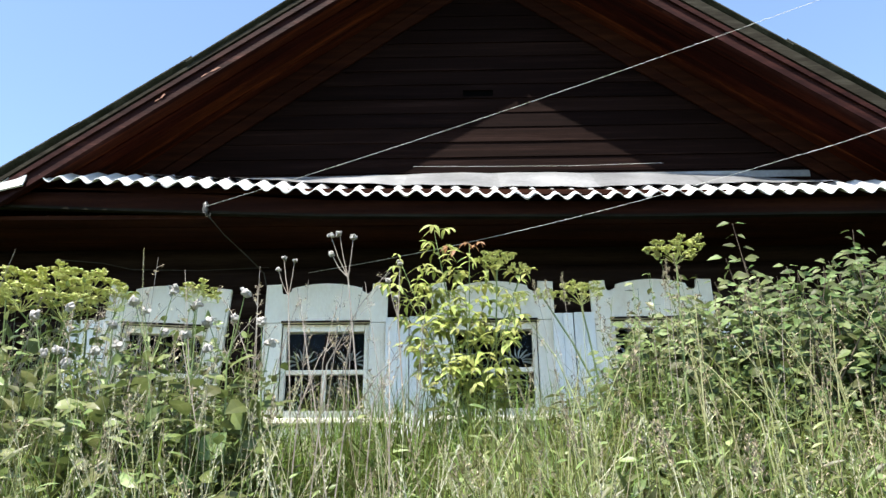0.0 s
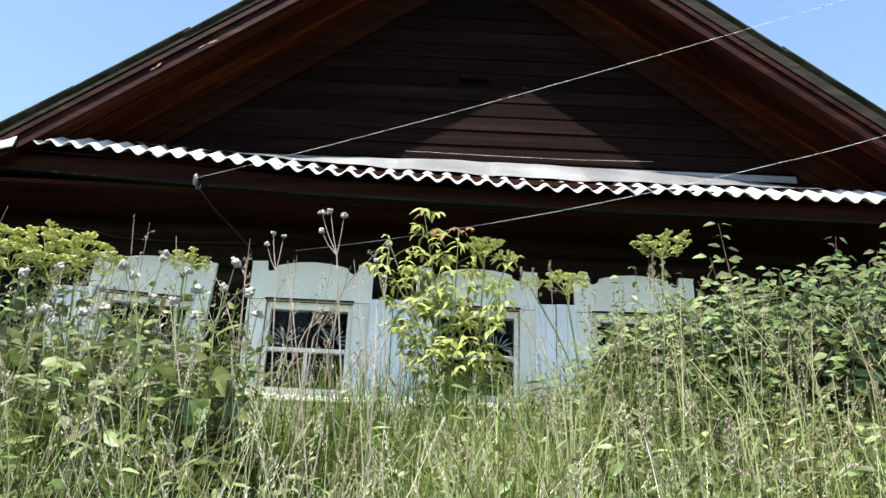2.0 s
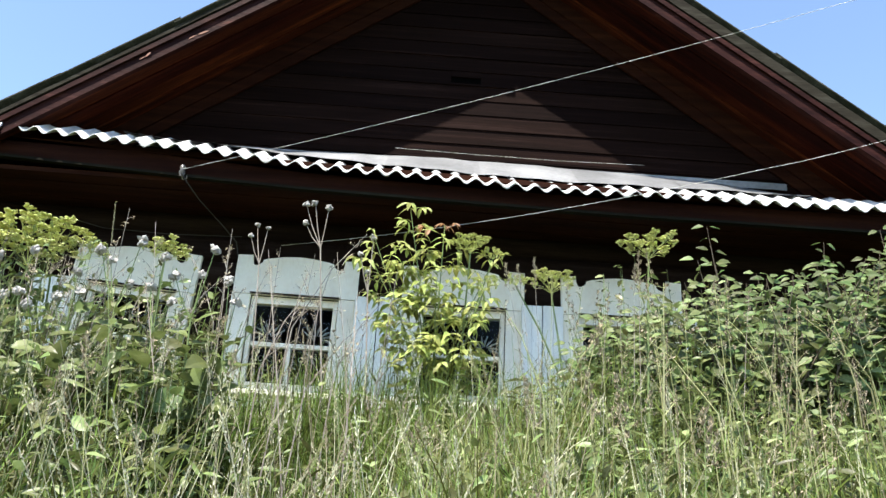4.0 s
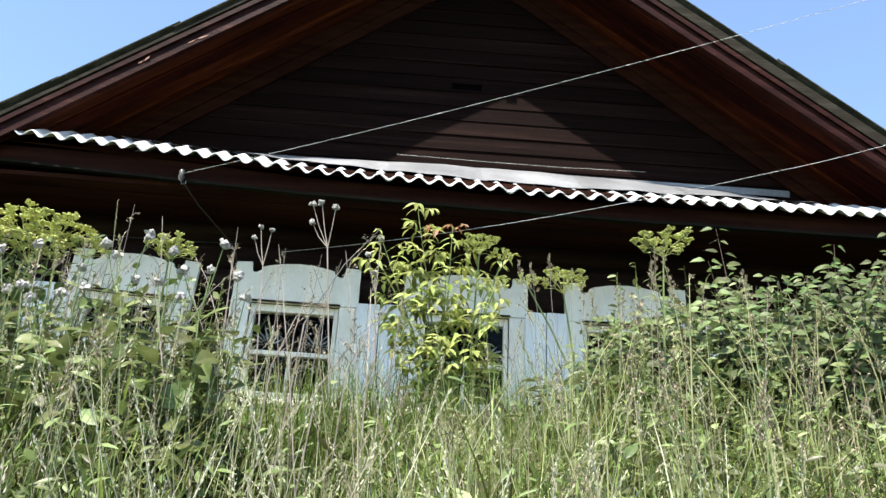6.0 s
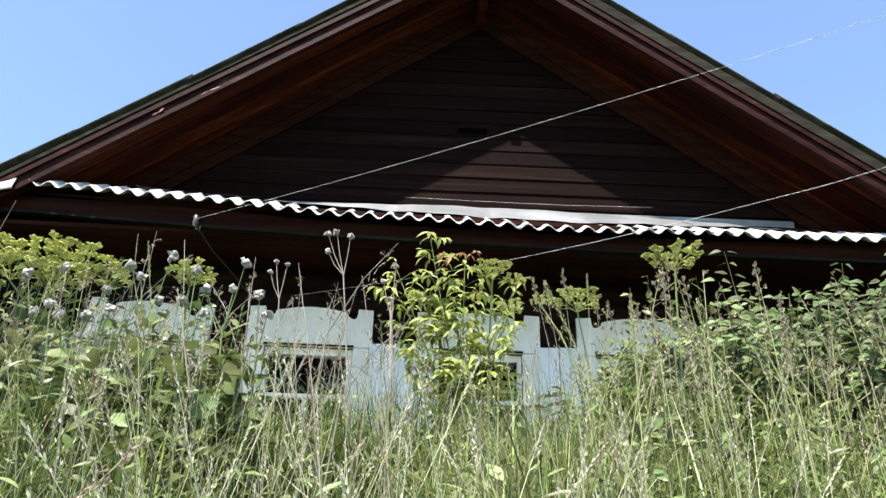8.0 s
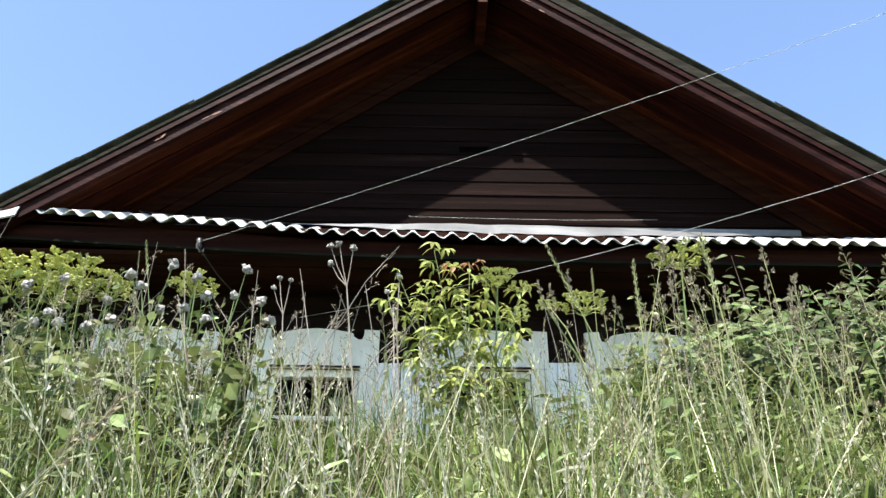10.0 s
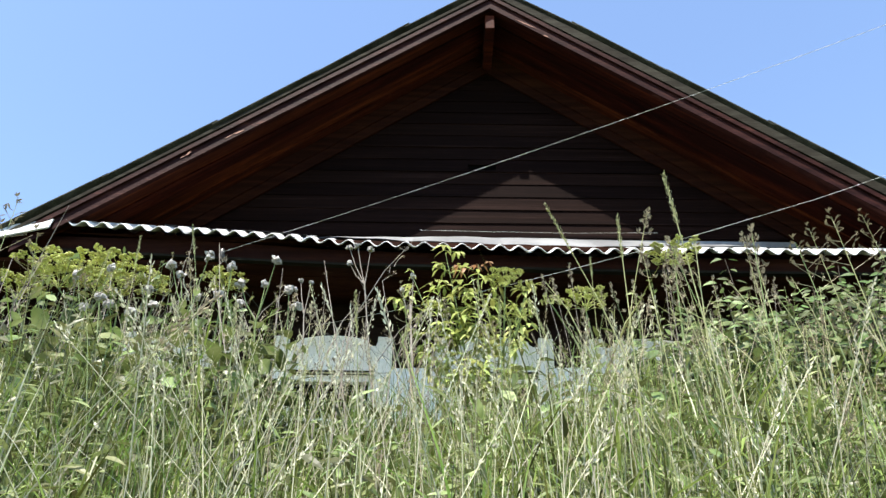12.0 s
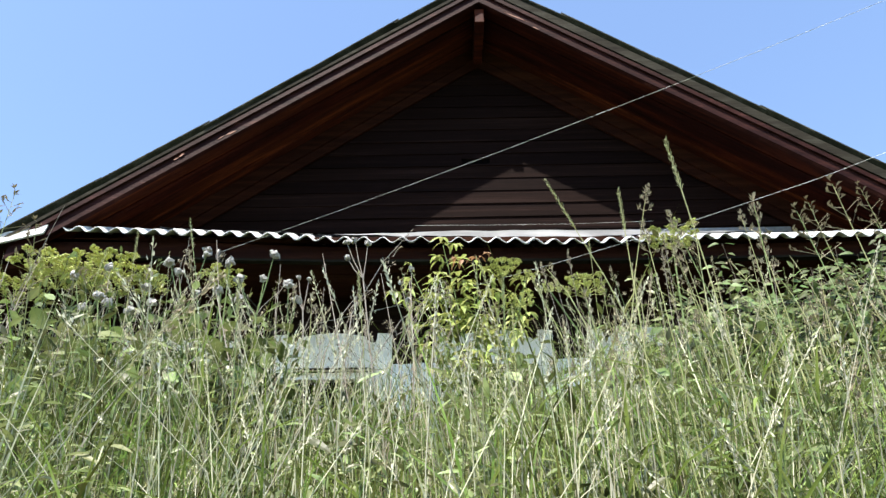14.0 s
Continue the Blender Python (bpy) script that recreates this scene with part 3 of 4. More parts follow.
def blades(name, count, seed, area, height, width, mat, label, lean=0.35, keep=None, segs=4):
    """Many narrow blades, each a tapering bent ribbon, in one mesh."""
    r = np.random.RandomState(seed)
    x = r.uniform(area[0], area[1], count)
    y = r.uniform(area[2], area[3], count)
    if keep is not None:
        ok = keep(x, y, r)
        x, y = x[ok], y[ok]
    n = len(x)
    base = np.interp(y, LAND_Y, LAND_Z) + 0.05 * np.sin(1.7 * x + 0.6 * y) + 0.03 * np.sin(4.1 * x - 2.3 * y) - 0.01
    clump = 0.84 + 0.17 * np.sin(2.9 * x + 1.3 * np.sin(1.7 * y)) * np.cos(2.3 * y + x) + 0.16 * np.sin(7.3 * x + 2.0 * np.sin(3.1 * y)) * np.cos(6.1 * y)
    h = r.uniform(height[0], height[1], n) * clump
    w = r.uniform(width[0], width[1], n)
    tufts = max(n // 16, 1)
    tx, ty = r.uniform(area[0], area[1], tufts), r.uniform(area[2], area[3], tufts)
    if keep is not None:
        ok = keep(tx, ty, r)
        tx, ty = tx[ok], ty[ok]
    own = r.randint(0, len(tx), n)
    loose = r.rand(n) < 0.35
    ax, ay = r.normal(0, 0.045, n), r.normal(0, 0.045, n)
    x, y = np.where(loose, x, tx[own] + ax), np.where(loose, y, ty[own] + ay)
    way = r.uniform(0, 2 * np.pi, len(tx))[own]
    turn = np.where(loose, r.uniform(0, 2 * np.pi, n), np.arctan2(ay + 0.03 * np.sin(way), ax + 0.03 * np.cos(way)))
    base = np.interp(y, LAND_Y, LAND_Z) + 0.05 * np.sin(1.7 * x + 0.6 * y) + 0.03 * np.sin(4.1 * x - 2.3 * y) - 0.01
    h = h * np.interp(y, [-4.3, -3.7, -3.0], [0.56, 0.82, 1.0]) * np.where(y < -1.6, 1 - worn(x, y), 1.0)
    face = r.uniform(0, 2 * np.pi, n)
    bend = np.minimum(np.abs(r.normal(0, lean, n)), 1.9 * lean) * h
    dx, dy = np.cos(turn) * bend, np.sin(turn) * bend
    sx, sy = np.cos(face), np.sin(face)
    v = np.zeros((n, segs * 2 + 1, 3))
    for k in range(segs + 1):
        u = k / segs
        cx, cy, cz = x + dx * u ** 2, y + dy * u ** 2, base + h * (u - 0.18 * lean * u ** 3)
        ww = w * 0.5 * (1 - u ** 2.2) + 0.0002
        if k < segs:
            v[:, 2 * k] = np.stack([cx - sx * ww, cy - sy * ww, cz], 1)
            v[:, 2 * k + 1] = np.stack([cx + sx * ww, cy + sy * ww, cz], 1)
        else:
            v[:, 2 * segs] = np.stack([cx, cy, cz], 1)
    per = 2 * segs + 1
    one = [(2 * k, 2 * k + 1, 2 * k + 3, 2 * k + 2) for k in range(segs - 1)]
    off = np.arange(n)[:, None, None] * per
    quads = (np.array(one)[None] + off).reshape(-1, 4)
    tris = (np.array([[2 * segs - 2, 2 * segs - 1, 2 * segs]])[None] + off).reshape(-1, 3)
    me = bpy.data.meshes.new(name)
    me.from_pydata(v.reshape(-1, 3).tolist(), [], quads.tolist() + tris.tolist())
    me.materials.append(mat)
    me.update()
    return tagged(new(name, me), label, "grass", kind="stuff")


def view_band(x, y, r):
    """Dense within the bank before the house, thin to its sides."""
    gaps = np.sin(3.7 * x + 1.9 * np.sin(2.1 * y)) + np.sin(4.9 * y + 2.3 * np.sin(1.3 * x)) < -0.75
    return ((np.abs(x) < (y + 5.75) * 0.60 + 0.35) & ~((x > 0.75) & (y > -3.2) & (r.rand(len(x)) < 0.62)) & ~(gaps & (r.rand(len(x)) < 0.8))) | (r.rand(len(x)) < 0.12)


blades("meadow_grass", 33000, 1, (-5.5, 5.5, -4.1, 0.5), (0.50, 1.04), (0.004, 0.012), grass_green, "tall lush green meadow grass on the bank", 0.46, view_band)
blades("fine_grass", 3600, 2, (-5.0, 5.0, -3.95, -1.7), (0.60, 1.12), (0.002, 0.0055), grass_pale, "thin pale grass stems among the green", 0.20, view_band, 3)
blades("broad_grass", 20000, 3, (-5, 5, -3.9, -0.4), (0.50, 0.98), (0.008, 0.018), grass_green, "broad bright green grass blades", 0.5, view_band, 5)
blades("straw_grass", 1350, 6, (-3.0, 2.4, -3.9, -1.8), (0.55, 1.08), (0.004, 0.009), straw, "pale dry straw leaning through the green grass", 0.45, view_band, 5)
blades("front_straw", 800, 8, (-1.2, 0.75, -4.15, -3.1), (0.62, 1.10), (0.003, 0.008), straw, "pale bleached grass stems at the foot of the bank", 0.38, view_band, 5)
blades("wall_grass", 8500, 7, (-2.2, 1.1, -1.75, -0.45), (0.82, 1.20), (0.004, 0.010), grass_green, "tall grass close to the house front", 0.3, None, 4)
blades("verge_grass", 22000, 5, (-11, 11, -11, 7), (0.15, 0.45), (0.004, 0.010), grass_green, "short rough grass of the verge", 0.4, lambda x, y, r: ~((y > 0.7) & (np.abs(x) < 4)) & ((np.abs(x) > 3.5) | (y < -6.6) | (y > 0)), 3)


def forbs(name, count, seed, area, height, leaf_len, mat, label, keep=None, density=9, narrow=0.35):
    """Leafy weed stems in one mesh."""
    r = random.Random(seed)
    s = Shape()
    for _ in range(count):
        x, y = r.uniform(area[0], area[1]), r.uniform(area[2], area[3])
        if keep is not None and not keep(x, y, r):
            continue
        h = r.uniform(*height) * float(1 - 0.8 * worn(x, y))
        b = Vector((x, y, land(x, y)))
        tip = b + Vector((r.gauss(0, 0.10) * h, r.gauss(0, 0.10) * h, h))
        mid = (b + tip) / 2 + Vector((r.gauss(0, 0.03), r.gauss(0, 0.03), 0))
        s.tube([b, mid, tip], [0.003, 0.0025, 0.001], 3)
        for k in range(density):
            u = 0.25 + 0.75 * (k + r.random()) / density
            p = b.lerp(mid, u * 2) if u < 0.5 else mid.lerp(tip, u * 2 - 1)
            a = 2.4 * k + r.random()
            way = Vector((math.cos(a), math.sin(a), r.uniform(-0.2, 1.3)))
            ln = leaf_len * r.uniform(0.5, 1.25) * (1.15 - 0.5 * u)
            s.leaf(p, way, (r.gauss(-0.2, 0.5), r.gauss(-0.5, 0.5), 0.9), ln, ln * narrow * r.uniform(0.8, 1.2), r.uniform(0.1, 0.5))
    ob = part(name, s, mat)
    return tagged(ob, label, "weeds", kind="stuff")


in_view = lambda x, y, r: abs(x) < (y + 5.75) * 0.60 + 0.3
forbs("leafy_weeds", 1250, 21, (-4.2, 4.2, -3.45, -0.3), (0.5, 0.98), 0.095, forb_green, "leafy green weeds between the grasses", in_view)
forbs("narrow_leaved_weeds", 1000, 22, (-4.2, 4.2, -3.6, -0.9), (0.5, 0.98), 0.115, forb_green, "narrow-leaved willowy weeds in the grass", in_view, 14, 0.19)
forbs("nettle_patch", 270, 23, (-3.6, -1.1, -2.9, -0.6), (0.80, 1.22), 0.11, forb_green, "dense tall weeds under the umbels", in_view, 12, 0.42)
forbs("weed_patch", 260, 24, (0.5, 3.4, -2.8, -1.35), (0.5, 0.92), 0.09, forb_green, "dense leafy weeds before the shrub", in_view, 12, 0.4)


forbs("willow_weeds", 330, 26, (-1.6, 1.5, -3.9, -2.9), (0.5, 0.80), 0.08, forb_green, "leafy willow-leaved weeds at the foot of the bank", in_view, 14, 0.26)
forbs("tall_leafy_weeds", 110, 27, (-2.3, -0.95, -2.3, -1.3), (1.05, 1.45), 0.085, forb_green, "tall leafy weeds before the first window", in_view, 16, 0.5)
forbs("shoots", 36, 28, (0.72, 1.65, -1.9, -1.2), (1.05, 1.50), 0.075, forb_green, "tall leafy shoots before the last window", in_view, 18, 0.42)
forbs("broad_leaved_weeds", 45, 25, (-2.2, -0.80, -2.7, -1.8), (0.75, 1.20), 0.15, forb_green, "broad-leaved weeds beneath the thistles", in_view, 9, 0.72)


# grass stalks with seed heads
def seed_head(s, p0, way, length, kind, r):
    way = Vector(way).normalized()
    if kind == 0:      # tight spike of a foxtail kind
        for k in range(46):
            u = k / 45
            rr = 0.0022 * (0.4 + math.sin(math.pi * (0.10 + 0.85 * u)))
            a = 2.4 * k
            out = Vector((math.cos(a), math.sin(a), 0))
            s.leaf(Vector(p0) + way * length * u + out * rr * 0.5, way + out * 0.55, out + Vector((0, 0, 0.3)), r.uniform(0.008, 0.013), 0.0034, 0.1)
    elif kind == 1:    # clumped cocksfoot tufts
        for k in range(9):
            u = (k / 8) ** 0.9
            a = 2.4 * k
            off = 0.016 * (1 - u) + 0.003
            c = Vector(p0) + way * length * u + Vector((math.cos(a), math.sin(a), 0.3)) * off
            s.tube([Vector(p0) + way * length * max(u - 0.12, 0), c], 0.0008, 3)
            for j in range(9):
                w = 2.4 * j
                out = Vector((math.cos(w), math.sin(w), 0))
                s.leaf(c + out * 0.002 + way * r.uniform(-0.007, 0.007), way + out * r.uniform(0.4, 1.0), out + Vector((0, 0, 0.3)), r.uniform(0.009, 0.014), 0.0042, 0.1)
    else:              # loose airy panicle
        for k in range(13):
            u = k / 12
            a = 2.4 * k
            reach = 0.055 * (1 - u) + 0.006
            p = Vector(p0) + way * length * u
            q = p + Vector((math.cos(a), math.sin(a), 0.7)) * reach
            s.tube([p, q], 0.0007, 3)
            for j in range(3):
                e = p.lerp(q, 0.5 + 0.25 * j)
                s.leaf(e, (math.cos(a + j), math.sin(a + j), 1), (0.2, 0.1, 1), 0.014, 0.005)


def grass_stalk(x, y, tip, kind, length, mat, seed):
    r = random.Random(seed)
    b = Vector((x, y, land(x, y)))
    t = Vector(tip)
    ob = thing("grass_stalk", ("tall grass stalk with a tight foxtail head", "tall cocksfoot stalk with clumped seed head", "tall grass stalk with a loose airy head")[kind], "grass stalk", b, "seeding grass stalks")
    t -= b
    mid = Vector((t.x * 0.25, t.y * 0.25, t.z * 0.55))
    n1 = mid.lerp(t, 0.55) + Vector((t.x, t.y, 0)) * -0.04
    s = Shape().tube([(0, 0, -0.02), mid * 0.5, mid, n1, t], [0.0018, 0.0017, 0.0015, 0.0012, 0.0008], 4)
    part("stem", s, mat, ob)
    hd = Shape()
    way = (t - n1).normalized()
    seed_head(hd, t - way * length * 0.95, way, length, kind, r)
    part("seed_head", hd, seed_brown if kind else grass_pale, ob)
    a = r.uniform(0, 6.28)
    part("leaf_blade", Shape().leaf(mid * 0.8, (math.cos(a), math.sin(a), 1.2), (0, 0, 1), 0.24, 0.009, 0.7, 0.3, 0.3), grass_green, ob)
    part("leaf_blade", Shape().leaf(mid * 1.1, (math.cos(a + 2.5), math.sin(a + 2.5), 1.4), (0, 0, 1), 0.18, 0.008, 0.6, 0.3, 0.3), grass_green, ob)
    return ob


grass_stalk(-1.62, -1.48, (-1.70, -1.5, 1.43), 0, 0.22, stem_dry, 900)
STALKS = [(-1.22, -3.9, 0.06, 2), (-1.16, -3.88, -0.02, 2), (0.213, -4.30, -0.155, 0), (0.523, -3.93, -0.018, 1), (0.384, -3.605, 0.256, 1), (0.724, -3.925, 0.025, 2), (0.66, -3.85, 0.0, 2), (0.35, -3.62, 0.12, 1), (0.43, -3.6, 0.05, 1), (-0.66, -3.9, -0.22, 0), (-0.40, -3.85, -0.16, 0), (0.22, -3.9, 0.03, 0),
          (0.40, -3.7, 0.10, 1), (0.60, -3.75, 0.0, 1), (-0.1, -3.6, 0.02, 0), (-0.33, -3.0, 0.36, 2), (-0.64, -3.0, 0.28, 1), (-1.28, -3.0, 0.55, 0), (-1.10, -3.0, 0.60, 0), (-1.38, -3.0, 0.48, 0), (0.95, -2.9, 0.66, 1), (1.1, -2.6, 0.62, 1), (0.8, -2.6, 0.75, 1),
          (1.25, -3.2, 0.55, 2), (1.45, -2.9, 0.62, 2), (1.0, -3.3, 0.42, 2), (0.45, -2.5, 0.80, 0), (0.55, -2.4, 0.72, 1), (-0.95, -3.4, 0.2, 1)]
grass_stalk(-1.10, -4.10, (-0.63, -4.19, -0.37), 1, 0.14, straw, 901)
grass_stalk(-1.04, -4.14, (-0.69, -4.21, -0.46), 0, 0.16, straw, 902)
grass_stalk(0.34, -3.88, (0.052, -3.897, 0.064), 0, 0.15, grass_pale, 903)
r = random.Random(77)
for i, (x, y, zt, kind) in enumerate(STALKS):
    grass_stalk(x + r.gauss(0, 0.10), y + r.gauss(0, 0.08), (x, y, zt), kind, r.uniform(0.08, 0.13) if kind < 2 else 0.16, grass_pale if i % 3 else stem_green, i)
for i in range(80):
    y = -3.75 + 2.6 * r.random()
    x = r.uniform(-1, 1) * ((y + 5.7) * 0.58)
    zt = land(x, y) + r.uniform(0.75, 1.12)
    grass_stalk(x, y, (x + r.gauss(0, 0.10), y + r.gauss(0, 0.08), zt), r.choice((0, 0, 1, 2)), r.uniform(0.07, 0.14), r.choice((grass_pale, grass_pale, stem_green)), 500 + i)


for i in range(14):
    x, y = 0.45 + 0.065 * i + r.gauss(0, 0.04), r.uniform(-2.3, -1.5)
    grass_stalk(x, y, (x + r.gauss(0, 0.08), y, 1.02 + 0.26 * (y + 1.9) + r.uniform(-0.15, 0.22)), 1, r.uniform(0.12, 0.18), r.choice((grass_pale, stem_dry)), 800 + i)


def seeding_grass(name, count, seed, area, reach, mat, label):
    """Fine stems with feathery heads, too many to pick apart."""
    r = random.Random(seed)
    s = Shape()
    done = 0
    while done < count:
        y = r.uniform(area[2], area[3])
        x = r.uniform(area[0], area[1])
        if abs(x) > (y + 5.7) * 0.58 + 0.1:
            continue
        done += 1
        b = Vector((x, y, land(x, y)))
        h = r.uniform(*reach) * float(np.interp(y, [-4.2, -3.2], [0.82, 1.0]))
        bend = Vector((r.gauss(0, 0.16), r.gauss(0, 0.12), 0))
        t = b + bend + Vector((0, 0, h))
        mid = b + bend * 0.3 + Vector((0, 0, h * 0.62))
        s.tube([b, mid, t], [0.0018, 0.0015, 0.0008], 3)
        way = (t - mid).normalized()
        length = r.uniform(0.07, 0.17)
        wide = r.choice((0.006, 0.012, 0.03))
        for k in range(24):
            u = k / 23
            a = 2.4 * k
            out = Vector((math.cos(a), math.sin(a), 0.4))
            p = t - way * length * (1 - u) + out * wide * (1 - u) * r.random()
            s.leaf(p, way + out * 0.6, out + Vector((0, 0, 0.5)), r.uniform(0.008, 0.015), r.uniform(0.003, 0.005), 0.1)
    return tagged(part(name, s, mat), label, "grass", kind="stuff")


seeding_grass("seeding_grass", 150, 61, (-2.2, 1.3, -3.9, -2.3), (0.78, 1.12), seed_pale, "pale feathery grass heads above the green")
seeding_grass("bleached_seeding_grass", 90, 63, (-0.8, 0.7, -4.1, -3.2), (0.80, 1.12), straw, "bleached feathery grass heads in front")
seeding_grass("brown_seeding_grass", 80, 62, (-2.2, 2.0, -3.6, -1.9), (0.85, 1.15), seed_brown, "brownish grass heads among the pale ones")


# umbellifers
def umbellet(s, at, r, rr):
    """A small flat-topped cluster of florets on fine rays."""
    for k in range(16):
        a, d = 2.4 * k + r.random(), rr * math.sqrt((k + 0.5) / 16)
        q = Vector(at) + Vector((math.cos(a) * d, math.sin(a) * d, 0.008 - 2.2 * d * d + r.gauss(0, 0.0025)))
        s.tube([Vector(at) - Vector((0, 0, 0.022)), q], 0.0006, 3)
        s.puff(q, rr * r.uniform(0.22, 0.34), 0.5, 0.5, r.randint(0, 9999))


def umbellifer(tips, foot, seed):
    """A stout green stem that forks to flat umbels; tips: (x, y, z, radius)."""
    r = random.Random(seed)
    b = Vector((*foot, land(*foot)))
    ob = thing("umbellifer", "tall umbellifer with flat yellow-green flower heads", "plant", b, "umbellifers on the bank")
    fork = Vector(tips[0][:3]) - b
    fork = Vector((fork.x * 0.4, fork.y * 0.4, fork.z * 0.6))
    part("stem", Shape().tube([(0, 0, -0.03), fork * 0.5, fork], [0.011, 0.009, 0.007], 6), stem_green, ob)
    for tip in tips:
        t = Vector(tip[:3]) - b
        R = tip[3]
        base = t - Vector((0, 0, R * 0.75))
        part("branch", Shape().tube([fork, fork.lerp(base, 0.5) + Vector((0, 0, 0.03)), base], [0.006, 0.005, 0.004], 5), stem_green, ob)
        u = Shape()
        n = 19 if R > 0.09 else 11
        for k in range(n):
            a, d = 2.4 * k + r.gauss(0, 0.15), R * math.sqrt((k + 0.4) / n) * r.uniform(0.92, 1.08)
            q = t + Vector((math.cos(a) * d, math.sin(a) * d, -0.22 * d * d / R + r.gauss(0, 0.009)))
            u.tube([base, base.lerp(q, 0.5) + Vector((0, 0, 0.004)), q - Vector((0, 0, 0.02))], 0.0012, 3)
            umbellet(u, q, r, R * r.uniform(0.15, 0.21))
        part("umbel", u, umbel_green, ob)
    for k in range(5):
        lv = Shape()
        a = 1.3 * k + seed
        p = fork * (0.3 + 0.13 * k)
        for j in range(5):
            q = p + Vector((math.cos(a), math.sin(a), 0.3)) * 0.07 * (j + 1)
            for sd in (-1, 1):
                lv.leaf(q, (math.cos(a + sd), math.sin(a + sd), 0.2), (0, 0, 1), 0.13 - 0.012 * j, 0.06, 0.3)
        part("compound_leaf", lv, forb_green, ob)
    return ob


umbellifer([(-2.19, -1.86, 1.165, 0.16), (-1.98, -1.80, 1.19, 0.17), (-2.36, -1.75, 1.10, 0.15)], (-2.2, -1.7), 1)
umbellifer([(-1.80, -1.85, 1.15, 0.15), (-1.68, -1.80, 1.08, 0.12), (-1.87, -1.92, 1.02, 0.15), (-2.06, -1.95, 1.05, 0.14)], (-1.85, -1.6), 2)
umbellifer([(-1.29, -1.82, 1.095, 0.115)], (-1.35, -1.65), 3)
umbellifer([(1.034, -1.838, 1.283, 0.135)], (1.02, -1.75), 4)
umbellifer([(0.612, -1.511, 1.185, 0.13), (0.42, -1.55, 1.15, 0.06)], (0.75, -1.35), 5)
umbellifer([(0.20, -1.25, 1.47, 0.11), (0.33, -1.22, 1.42, 0.06), (0.28, -1.30, 1.22, 0.09)], (0.16, -1.15), 6)


# thistles and woolly weeds
def woolly_weed(heads, foot, seed, stem, label, leaves=True, size=0.015):
    r = random.Random(seed)
    b = Vector((*foot, land(*foot)))
    ob = thing("thistle", label, "plant", b, "fading thistles")
    tips = [Vector(h) - b for h in heads]
    top = sum(tips, Vector()) / len(tips)
    fork = Vector((top.x * 0.7, top.y * 0.7, top.z - 0.22))
    part("stem", Shape().tube([(0, 0, -0.03), fork * 0.5 + Vector((0.02, 0, 0)), fork], [0.006, 0.005, 0.004], 5), stem, ob)
    for t in tips:
        part("branch", Shape().tube([fork, fork.lerp(t, 0.55) + Vector((0, 0, -0.02)), t], [0.0035, 0.0028, 0.002], 4), stem, ob)
        hd = Shape()
        for k in range(13):
            hd.puff(t + Vector((r.uniform(-1, 1), r.uniform(-1, 1), r.uniform(-0.8, 0.8))) * size * 0.8, size * r.uniform(0.45, 0.75), 0.5, 1.0, r.randint(0, 9999))
        part("flower_head", hd, wool, ob)
    if leaves:
        for k in range(20):
            a, u = 2.4 * k, 0.32 + 0.036 * k
            lv = Shape().leaf(fork * min(u, 1.0), (math.cos(a), math.sin(a), 0.5), (r.gauss(-0.2, 0.3), r.gauss(-0.5, 0.3), 1), r.uniform(0.09, 0.17), r.uniform(0.04, 0.085), 0.3)
            part("leaf", lv, forb_green, ob)
    return ob


DRY = "dry brown thistle stalk with grey woolly heads"
GREY = "leafy thistle with pale woolly flower heads"
woolly_weed([(-0.715, -1.42, 1.545), (-0.665, -1.43, 1.55), (-0.59, -1.42, 1.53), (-0.705, -1.43, 1.43)], (-0.48, -1.40), 1, stem_dry, DRY, False)
woolly_weed([(-1.07, -0.90, 1.62), (-1.0, -0.92, 1.60), (-1.09, -0.95, 1.53)], (-0.95, -0.95), 2, stem_dry, DRY, False, 0.013)
woolly_weed([(-0.40, -1.35, 1.30), (-0.36, -1.3, 1.22), (-0.34, -1.32, 1.41)], (-0.30, -1.3), 3, stem_dry, DRY, False, 0.013)
woolly_weed([(-1.40, -2.30, 0.87), (-1.36, -2.28, 0.83), (-1.24, -2.30, 0.915), (-1.30, -2.2, 0.76)], (-1.28, -2.25), 4, stem_green, GREY, True, 0.018)
woolly_weed([(-1.81, -2.30, 0.815), (-1.67, -2.30, 0.85), (-1.75, -2.3, 0.65)], (-1.72, -2.2), 5, stem_green, GREY, True, 0.018)
woolly_weed([(-0.935, -2.30, 0.90), (-0.98, -2.25, 0.80), (-1.08, -2.30, 0.775)], (-1.0, -2.2), 6, stem_green, GREY, True, 0.018)
woolly_weed([(-1.55, -2.5, 0.55), (-1.62, -2.45, 0.62)], (-1.55, -2.4), 7, stem_green, GREY, True, 0.018)
woolly_weed([(-1.12, -2.34, 0.84), (-1.17, -2.30, 0.72), (-1.06, -2.36, 0.64)], (-1.13, -2.3), 8, stem_green, GREY, True, 0.018)
woolly_weed([(-0.88, -2.20, 0.80), (-0.83, -2.24, 0.70)], (-0.88, -2.15), 9, stem_green, GREY, True, 0.018)
woolly_weed([(-1.52, -2.20, 0.80), (-1.47, -2.24, 0.70), (-1.58, -2.2, 0.68)], (-1.5, -2.15), 10, stem_green, GREY, True, 0.018)


